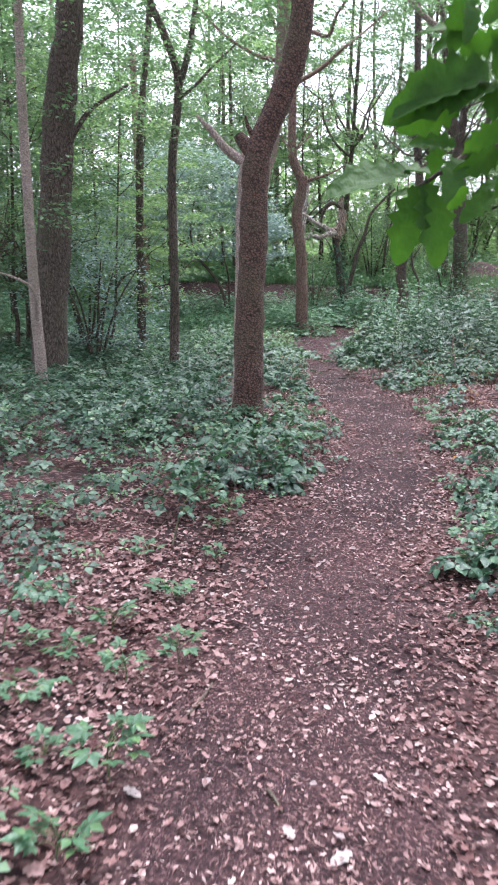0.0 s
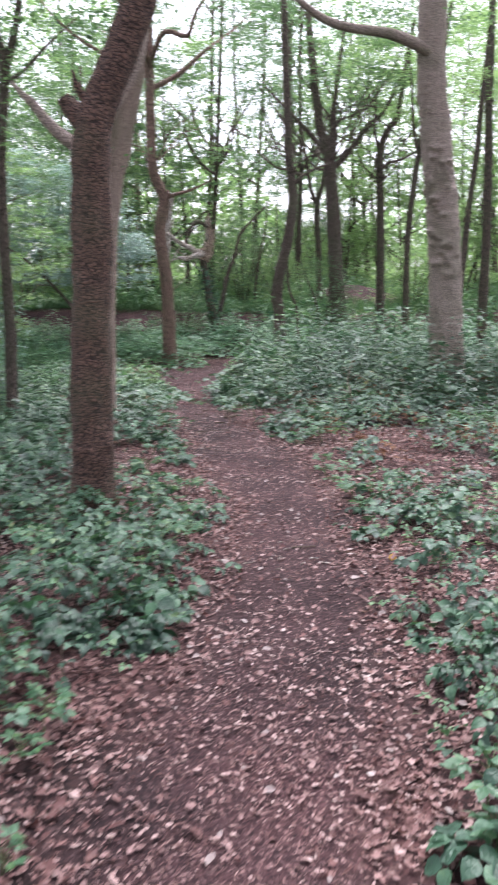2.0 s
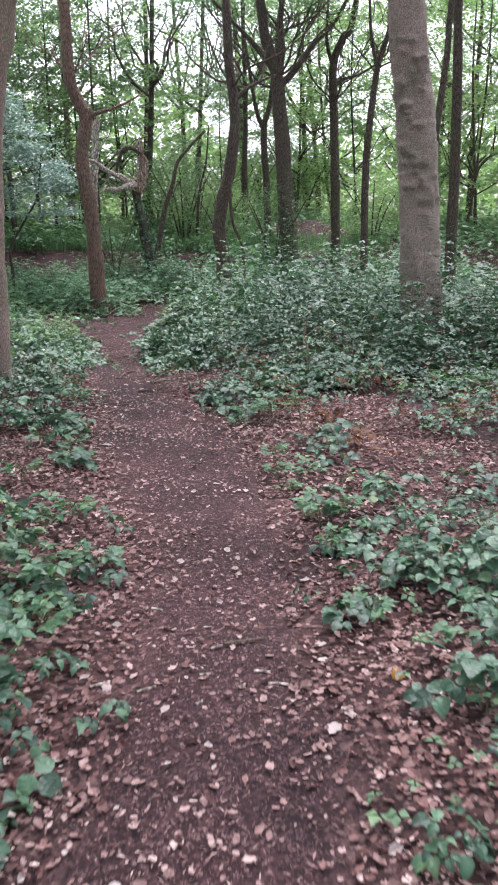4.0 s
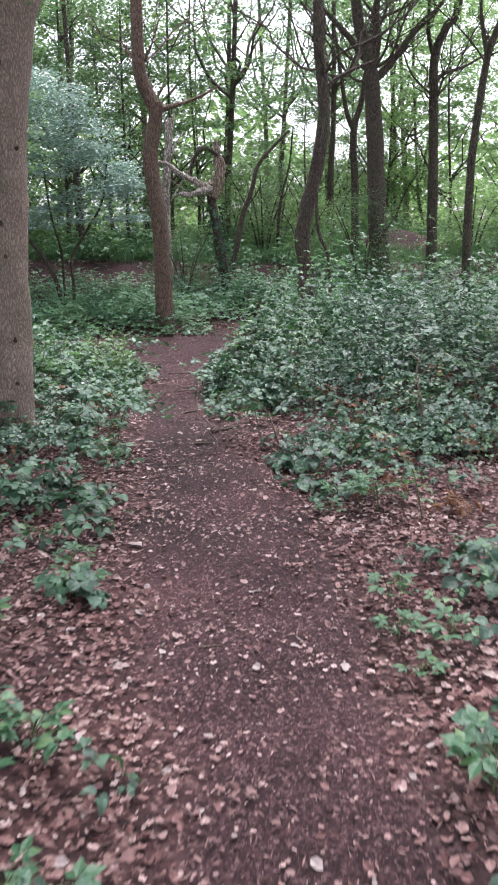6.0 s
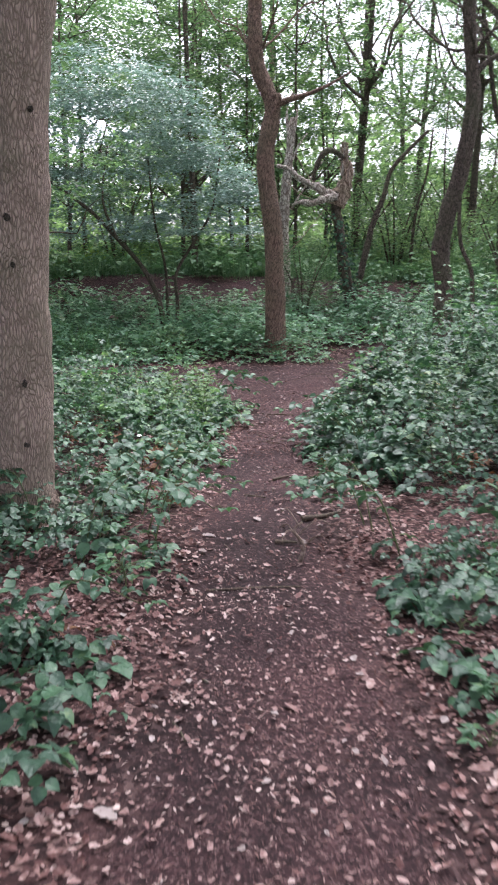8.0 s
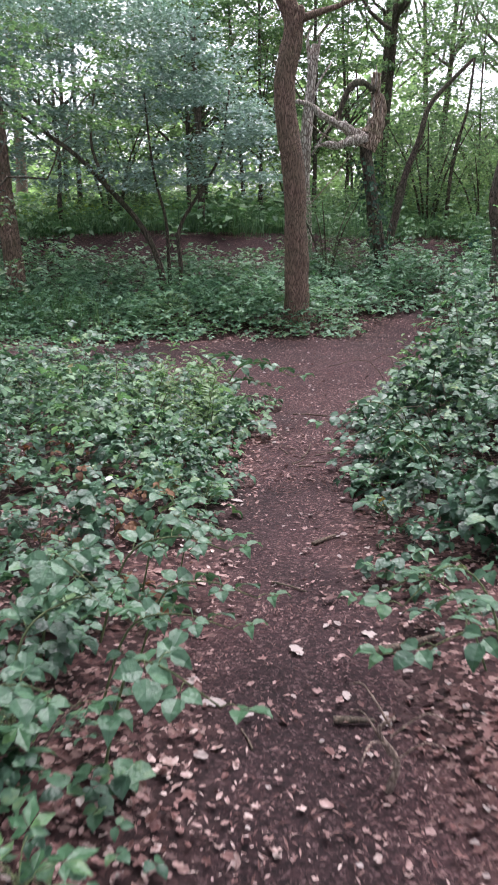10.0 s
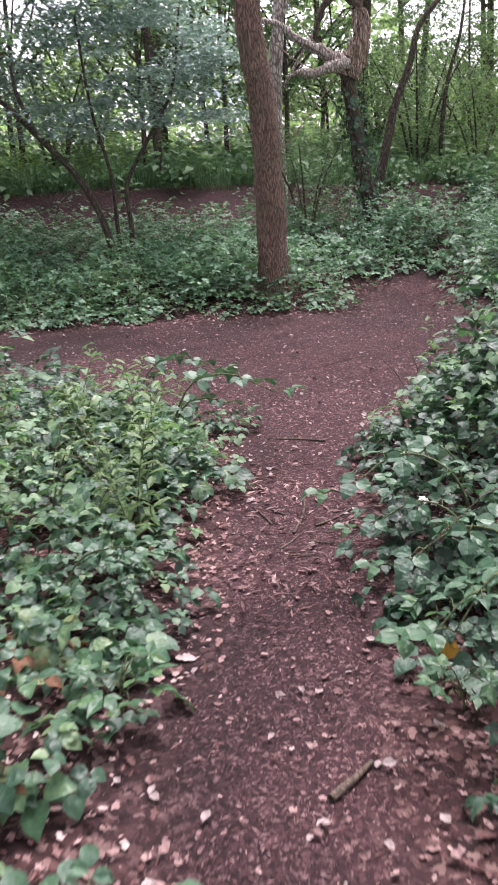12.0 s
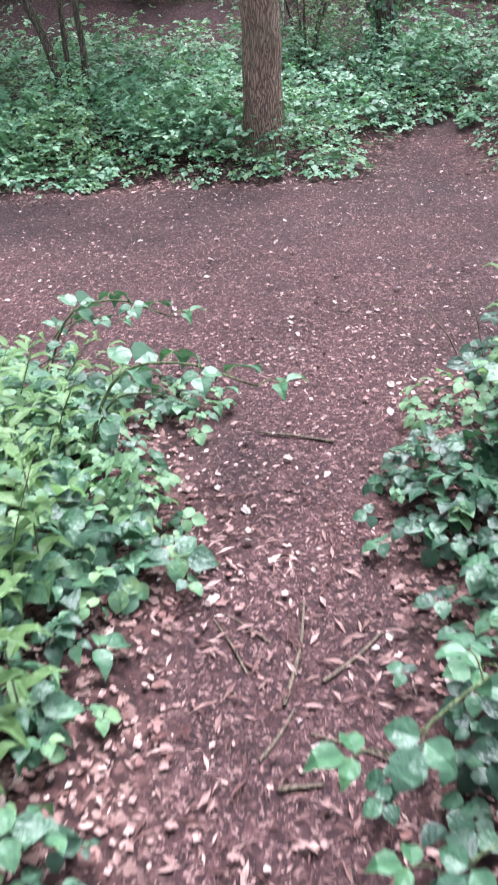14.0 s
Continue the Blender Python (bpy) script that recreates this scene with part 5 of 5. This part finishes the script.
HERBS = [herb(.55, .12), herb(.46, -.16), herb(.38, .2)]
for k, (x, y) in enumerate([(rng.uniform(-.1, .85), rng.uniform(16.5, 18.2)) for i in range(44)] + [(rng.uniform(2.3, 2.9), rng.uniform(17.6, 18.5)) for i in range(10)] + [(-.1, 22.9), (-.4, 23.1), (-1.0, 22.8), (-1.6, 23.2), (-2.2, 23.0), (-.7, 23.3), (-2.8, 22.9), (.4, 23.1), (-3.3, 23.2), (-3.0, 23.5), (-2.5, 23.4),
                             (5.2, 19.5), (5.6, 19.0), (4.8, 19.2), (6.1, 18.6), (4.4, 18.9), (5.9, 19.6)]):
    place(HERBS[k % 3], x, y, rng.uniform(0, 360), rng.uniform(.7, 1.15))


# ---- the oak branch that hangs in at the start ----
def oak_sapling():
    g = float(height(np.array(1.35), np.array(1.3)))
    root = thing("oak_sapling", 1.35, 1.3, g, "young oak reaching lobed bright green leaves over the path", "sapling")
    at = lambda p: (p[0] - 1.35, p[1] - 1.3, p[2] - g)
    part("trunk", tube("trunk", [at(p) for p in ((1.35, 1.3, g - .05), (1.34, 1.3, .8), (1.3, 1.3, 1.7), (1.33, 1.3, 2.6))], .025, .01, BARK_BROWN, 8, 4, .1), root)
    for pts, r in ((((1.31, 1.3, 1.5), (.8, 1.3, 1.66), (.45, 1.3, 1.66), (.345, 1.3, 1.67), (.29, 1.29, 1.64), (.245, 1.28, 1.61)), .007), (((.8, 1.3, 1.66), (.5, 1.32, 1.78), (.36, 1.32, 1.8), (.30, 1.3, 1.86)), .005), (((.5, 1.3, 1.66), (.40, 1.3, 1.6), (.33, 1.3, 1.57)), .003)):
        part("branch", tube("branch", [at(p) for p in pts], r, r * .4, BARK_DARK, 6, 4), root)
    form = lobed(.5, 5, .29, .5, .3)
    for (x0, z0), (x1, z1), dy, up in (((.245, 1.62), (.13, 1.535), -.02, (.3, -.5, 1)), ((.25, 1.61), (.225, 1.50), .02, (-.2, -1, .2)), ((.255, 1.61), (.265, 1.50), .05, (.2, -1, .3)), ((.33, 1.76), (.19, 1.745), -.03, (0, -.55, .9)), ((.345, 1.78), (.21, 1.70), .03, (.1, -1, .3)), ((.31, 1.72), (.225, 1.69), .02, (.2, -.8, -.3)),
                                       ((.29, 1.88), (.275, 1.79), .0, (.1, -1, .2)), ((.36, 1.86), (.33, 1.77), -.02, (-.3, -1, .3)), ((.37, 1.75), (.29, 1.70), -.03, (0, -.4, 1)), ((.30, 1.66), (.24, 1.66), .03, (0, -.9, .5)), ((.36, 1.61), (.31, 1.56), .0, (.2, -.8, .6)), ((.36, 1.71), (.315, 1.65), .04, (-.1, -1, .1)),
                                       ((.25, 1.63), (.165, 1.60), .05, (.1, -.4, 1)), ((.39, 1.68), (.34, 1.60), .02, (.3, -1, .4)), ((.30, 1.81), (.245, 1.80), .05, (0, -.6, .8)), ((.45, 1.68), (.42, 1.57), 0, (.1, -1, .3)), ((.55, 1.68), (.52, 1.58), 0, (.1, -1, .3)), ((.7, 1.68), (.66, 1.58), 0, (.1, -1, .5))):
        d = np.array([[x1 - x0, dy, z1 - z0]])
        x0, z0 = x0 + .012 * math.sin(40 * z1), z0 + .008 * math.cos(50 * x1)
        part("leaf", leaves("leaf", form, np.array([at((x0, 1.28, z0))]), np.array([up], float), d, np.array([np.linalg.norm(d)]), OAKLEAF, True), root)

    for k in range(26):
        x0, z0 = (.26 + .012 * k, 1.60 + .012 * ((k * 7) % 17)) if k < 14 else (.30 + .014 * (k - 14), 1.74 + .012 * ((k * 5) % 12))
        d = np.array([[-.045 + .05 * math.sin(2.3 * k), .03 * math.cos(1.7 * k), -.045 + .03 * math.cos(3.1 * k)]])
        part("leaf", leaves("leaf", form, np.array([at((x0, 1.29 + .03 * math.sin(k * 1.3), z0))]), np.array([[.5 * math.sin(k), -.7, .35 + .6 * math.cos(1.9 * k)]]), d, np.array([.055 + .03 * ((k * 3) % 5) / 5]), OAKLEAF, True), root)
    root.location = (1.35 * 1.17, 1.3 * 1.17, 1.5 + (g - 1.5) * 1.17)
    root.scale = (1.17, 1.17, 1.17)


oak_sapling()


# ---- small finds on the path ----
def pale_leaf(x, y, size, turn):
    ob = new("fallen_leaf", leaves("fallen_leaf", DEAD_FORM, np.array([[0, 0, .012]]), np.array([[.1, -.1, 1.0]]), np.array([[math.cos(turn), math.sin(turn), 0]]), np.array([size]), PALE_DEAD))
    ob.location = (x, y, float(height(np.array(x), np.array(y))))
    return tagged(ob, "pale grey-white fallen leaf lying on the path", "leaf", "pale leaves on the path")


for k, (x, y) in enumerate(((.48, 3.01), (.14, 2.25), (.31, 2.19), (.43, 2.6), (1.77, 9.66), (.98, 9.75), (2.29, 9.02), (.67, 7.52), (1.02, 11.16), (1.05, 10.6), (.98, 15.84), (1.35, 14.02), (1.22, 17.28), (-.4, 2.45), (1.6, 13.6), (1.65, 7.55), (1.55, 7.06), (1.47, 6.93), (1.62, 7.38), (.8, 7.43), (1.03, 13.67), (1.1, 13.66), (1.0, 13.85), (1.57, 14.2), (1.49, 13.74))):
    pale_leaf(x, y, .056 + .014 * (k % 3), 1.9 * k)


def yellow_leaf(x, y, size, label):
    ob = new("yellow_leaf", leaves("yellow_leaf", ovate(.5, .12, .2), np.array([[0, 0, .0]]), np.array([[-.3, -1, .35]]), np.array([[.1, 0, 1]]), np.array([size]), YELLOW))
    ob.location = (x, y, float(height(np.array(x), np.array(y))) + .01)
    return tagged(ob, label, "leaf")


YELLOW = leaf_material("yellow_leaf", [(0.0, (.55, .30, .04)), (1.0, (.65, .38, .05))], rough=.6, thin=.2, glow=(1, 1, 1))
yellow_leaf(1.83, 15.83, .07, "withered orange-yellow leaf at the foot of the bramble")
yellow_leaf(1.78, 7.15, .045, "yellow leaf among low bramble leaves beside the path")


def dry_stem(x, y, tall):
    g = float(height(np.array(x), np.array(y)))
    root = thing("dry_stem", x, y, g, "dry brown upright dead plant stem among brambles", "dead stem")
    part("stem", tube("stem", [(0, 0, -.03), (.03, 0, tall * .4), (-.02, .02, tall * .75), (.02, 0, tall)], .012, .005, BARK_BROWN, 6, 4, .3), root)
    for k in range(5):
        a, z = 2.1 * k, tall * (.35 + .13 * k)
        part("twig", tube("twig", [(.01, 0, z), (.1 * math.cos(a), .1 * math.sin(a), z + .07), (.17 * math.cos(a), .17 * math.sin(a), z + .04)], .004, .002, BARK_BROWN, 4, 3), root)


dry_stem(3.17, 13.2, .75)
dry_stem(1.56, 13.3, .22)


def blossom(x, y, z):
    """A small head of white bramble flowers."""
    root = thing("bramble_blossom", x, y, float(height(np.array(x), np.array(y))), "small white bramble blossom on a thin stem", "flower")
    part("stem", tube("stem", [(0, 0, -.02), (.01, 0, z * .6), (0, 0, z)], .003, .002, STEM, 4, 3), root)
    for k in range(3):
        for p in range(5):
            a = 1.257 * p + k
            part("petal", leaves("petal", rhomb(.35, .08), np.array([[.025 * math.cos(2.1 * k), .025 * math.sin(2.1 * k), z + .01 * k]]), np.array([[0.0, -.4, 1]]), np.array([[math.cos(a), math.sin(a), .25]]), np.array([.018]), PETAL), root)


PETAL = leaf_material("white_petal", [(0.0, (.75, .75, .72)), (1.0, (.82, .82, .8))], rough=.6, thin=.3, glow=(1, 1, 1))
blossom(1.86, 16.35, .30)
blossom(.45, 15.2, .28)


def knots(name, cx, cy, spots, r):
    """Dark knots and scars on a trunk: thick rims with a sunken middle."""
    for k, (x, y, z, w, h) in enumerate(spots):
        n, v, f = 12, [], []
        for ring, (s, d) in enumerate(((1.6, -.02), (1.1, .006), (.6, .004), (0.05, -.006))):
            for i in range(n):
                a = 6.283 * i / n
                e = 1 + .55 * noise.noise((i * .9, k * 3.1, ring * .4))
                v.append((s * w * e * math.cos(a), -d, s * h * e * math.sin(a)))
        for ring in range(3):
            for i in range(n):
                p, q = ring * n + i, ring * n + (i + 1) % n
                f.append((p, q, q + n, p + n))
        f.append(tuple(3 * n + i for i in range(n)))
        me = bpy.data.meshes.new("knot")
        me.from_pydata(v, [], f)
        me.materials.append(KNOT)
        host = TREES[name]
        ob = part("knot", me, host, "dark knot in the bark")
        turn = math.degrees(math.atan2(x - cx, cy - y))
        ob.matrix_basis = Matrix.Translation(Vector((x, y, z)) - host.location) @ pose(0, 0, 0, 0, 0, turn)


def on_bark(cx, cy, r, lean, spots):
    return [(cx(z) + r * math.sin(a), cy - r * math.cos(a), z, w, h) for a, z, w, h in spots]


KNOT = bark_material("knot_bark", (0.02, 0.014, 0.012), (0.13, 0.09, 0.075), 34, 0.9)
TREES = {o["label"]: o for o in scene.objects if o.type == "EMPTY" and "label" in o}
knots("stout straight brown trunk with flaky bark beside the path", 0, 13.95, on_bark(lambda z: -.03 + .05 * z, 13.95, .178, 0, [(-.3, 1.45, .014, .016), (-.2, 2.6, .011, .015), (.25, .55, .010, .015), (-.55, 1.75, .009, .012), (.3, .2, .012, .012), (-.1, 1.2, .008, .012), (.5, 2.0, .008, .011)]), .178)


# ---- ferns in the undergrowth ----
def fern(fronds, reach):
    root = thing("fern", 0, 0, 0, "green fern with arching feathery fronds in the undergrowth", "fern", "ferns in the undergrowth")
    for k in range(fronds):
        a = 6.283 * k / fronds + rng.uniform(-.3, .3)
        ca, sa = math.cos(a), math.sin(a)
        r = reach * rng.uniform(.75, 1.1)
        u = np.linspace(.12, 1, 22)
        spine = np.stack([ca * r * u, sa * r * u, r * (1.05 * u - .95 * u ** 2.2)], 1)
        w = r * .26 * np.sin(np.pi * (1 - u * .97)) ** .8
        side = np.array([-sa, ca, 0.0])
        ahead = np.array([ca, sa, 0.0])
        pos = np.concatenate([spine, spine])
        head = np.concatenate([np.tile(side + .35 * ahead - np.array([0, 0, .2]), (22, 1)), np.tile(-side + .35 * ahead - np.array([0, 0, .2]), (22, 1))])
        frond = part("frond", leaves("frond", rhomb(.13, .03), pos, np.tile([0.0, 0, 1], (44, 1)) + rng.normal(0, .15, (44, 3)), head, np.concatenate([w, w]) + .012, NETTLE), root)
        part("stalk", tube("stalk", [tuple(p) for p in (np.zeros(3), spine[6], spine[13], spine[-1])], .004, .0015, STEM, 4, 3), frond)
    return root


FERNS = [fern(8, .55), fern(6, .42)]
for k, (x, y) in enumerate(((-2.2, 10.6), (-1.5, 11.4), (-2.0, 12.0), (-1.2, 10.2), (-3.6, 11.8), (-.9, 12.4), (-3.3, 9.6), (-4.2, 10.8), (-1.7, 13.4), (-2.6, 15.2), (4.6, 12.6), (5.6, 13.4), (6.3, 14.4), (4.1, 23.4), (4.9, 23.8), (-2.4, 23.9), (-4.2, 23.6), (.2, 24.2), (6.9, 19.6), (-1.8, 18.9))):
    place(FERNS[k % 2], x, y, rng.uniform(0, 360), rng.uniform(.85, 1.25))


# ---- the small box on the bank ----
def bank_box(x, y):
    g = float(height(np.array(x), np.array(y)))
    root = thing("small_box", x, y, g, "small blue-green lidded box standing on the bare bank", "box")
    paint = bark_material("blue_green_paint", (0.05, 0.15, 0.14), (0.10, 0.24, 0.22), 12, 0.8, 0.002)
    for name, w, d, z0, z1 in (("body", .12, .09, -.02, .17), ("lid", .135, .105, .17, .205)):
        bm = bmesh.new()
        bmesh.ops.create_cube(bm, size=1, matrix=Matrix.Translation((0, 0, (z0 + z1) / 2)) @ Matrix.Diagonal((2 * w, 2 * d, z1 - z0, 1)))
        bmesh.ops.bevel(bm, geom=bm.edges[:], offset=.008, segments=2, affect="EDGES")
        me = bpy.data.meshes.new(name)
        bm.to_mesh(me)
        bm.free()
        me.materials.append(paint)
        part(name, me, root)


bank_box(4.83, 28.0)


# ---- bramble shoots that arch out over the path ----
def bramble_shoot(reach, rise, n):
    root = thing("bramble_shoot", 0, 0, 0, "arching bramble shoot with green leaves over the path edge", "bramble", "bramble shoots at the path edge")
    pts = [(0, 0, -.03), (reach * .25, .02, rise * .8), (reach * .6, -.02, rise), (reach, .03, rise * .72)]
    part("cane", tube("cane", pts, .0045, .002, STEM, 5, 5), root)
    line = curve_points(pts, 8)
    for k in range(n):
        p = line[int((.25 + .75 * k / (n - 1)) * (len(line) - 1))]
        a = (1.25 if k % 2 else -1.25) + rng.uniform(-.35, .35) if k < n - 1 else 0
        d = np.array([[math.cos(a), math.sin(a), .1]])
        s = rng.uniform(.055, .085) * (1 - .35 * k / n)
        part("leaf_stalk", tube("leaf_stalk", [tuple(p), tuple(np.array(p) + d[0] * .025 + np.array([0, 0, .012])), tuple(np.array(p) + d[0] * .05)], .0018, .0012, STEM, 4, 2), root)
        part("leaf", leaves("leaf", LEAF_NEAR if k % 3 else LEAF_LIMP, np.array([np.array(p) + d[0] * .045]), np.array([[rng.normal(0, .3), rng.normal(0, .3), 1.0]]), d - np.array([[0, 0, .25]]), np.array([s]), SEEDLING if k == n - 1 else BRAMBLE), root)
    return root


SHOOTS = [bramble_shoot(.40, .30, 7), bramble_shoot(.30, .36, 6), bramble_shoot(.38, 1.0, 11), bramble_shoot(.5, .72, 10)]
for k, (x, y, turn) in enumerate(((.85, 17.9, 5), (2.0, 16.75, 190), (1.95, 16.2, 170), (2.25, 17.9, 200), (.7, 15.9, 20), (1.9, 15.4, 175), (2.4, 12.4, 200), (.6, 13.1, 10), (.65, 12.2, -15), (2.45, 11.2, 170), (.35, 8.4, 20), (.4, 7.3, 0), (2.3, 8.1, 160), (2.1, 7.2, 190), (1.75, 5.6, 185), (1.6, 4.6, 170), (-.35, 4.9, 30), (-.95, 3.4, 10),
                                   (-1.05, 2.6, 0), (.95, 14.6, 15), (1.85, 13.9, 165), (.2, 6.6, 25), (.55, 18.6, 40), (2.6, 18.3, 150))):
    place(SHOOTS[k % 2], x + (-.12 if turn < 90 else .12), y, turn, rng.uniform(.8, 1.15))
for x, y, turn, size in ((.72, 17.8, 4, 1.55), (2.12, 16.5, 184, 1.4), (.45, 18.5, 15, 1.4)):
    place(SHOOTS[0], x, y, turn, size)
place(SHOOTS[0], 2.2, 15.85, 176, 1.3)
place(SHOOTS[1], 2.1, 15.5, 190, 1.2)
for x, y, size in ((4.2, 16.2, 1), (4.9, 15.6, 1.05), (3.6, 17.0, .9), (5.6, 15.4, 1.1), (3.1, 16.2, .85), (4.4, 17.4, 1.1), (5.2, 16.8, 1.1), (6.2, 16.0, 1.1), (3.0, 17.6, .9), (2.7, 18.4, .9), (3.9, 18.6, 1), (5.0, 14.4, 1), (5.9, 14.2, 1.05), (4.3, 14.8, .85), (6.6, 15.0, 1.1), (3.4, 14.9, .7), (4.7, 13.6, .8),
                   (.2, 17.6, .7), (-.3, 18.0, .75), (-.7, 17.2, .7), (-1.3, 17.9, .7), (-.1, 16.5, .65), (-1.0, 16.3, .65), (-1.9, 17.2, .7), (-.5, 19.0, .7), (.1, 16.0, .55), (-2.4, 18.3, .7)):
    place(SHOOTS[2 if size > .8 else 3], x, y, rng.uniform(0, 360), size)
for x, y, turn in ((-.25, 13.72, 20), (.1, 13.68, 170), (-.1, 13.62, 90), (-.22, 7.95, 0), (.16, 7.85, 190), (-.08, 7.8, 80), (.2, 8.1, 150), (-.26, 8.2, 20)):
    place(SHOOTS[1], x, y, turn, .95)
for k, (x, y, turn) in enumerate(((.72, 13.6, 10), (.8, 13.25, -20), (.62, 14.05, 20), (.7, 14.45, 0), (.5, 13.4, 60), (.45, 13.9, -40), (.78, 13.9, 5), (2.0, 13.75, 175), (2.1, 13.3, 160))):
    place(SHOOTS[k % 2], x, y, turn, 1.05 + .1 * (k % 3))
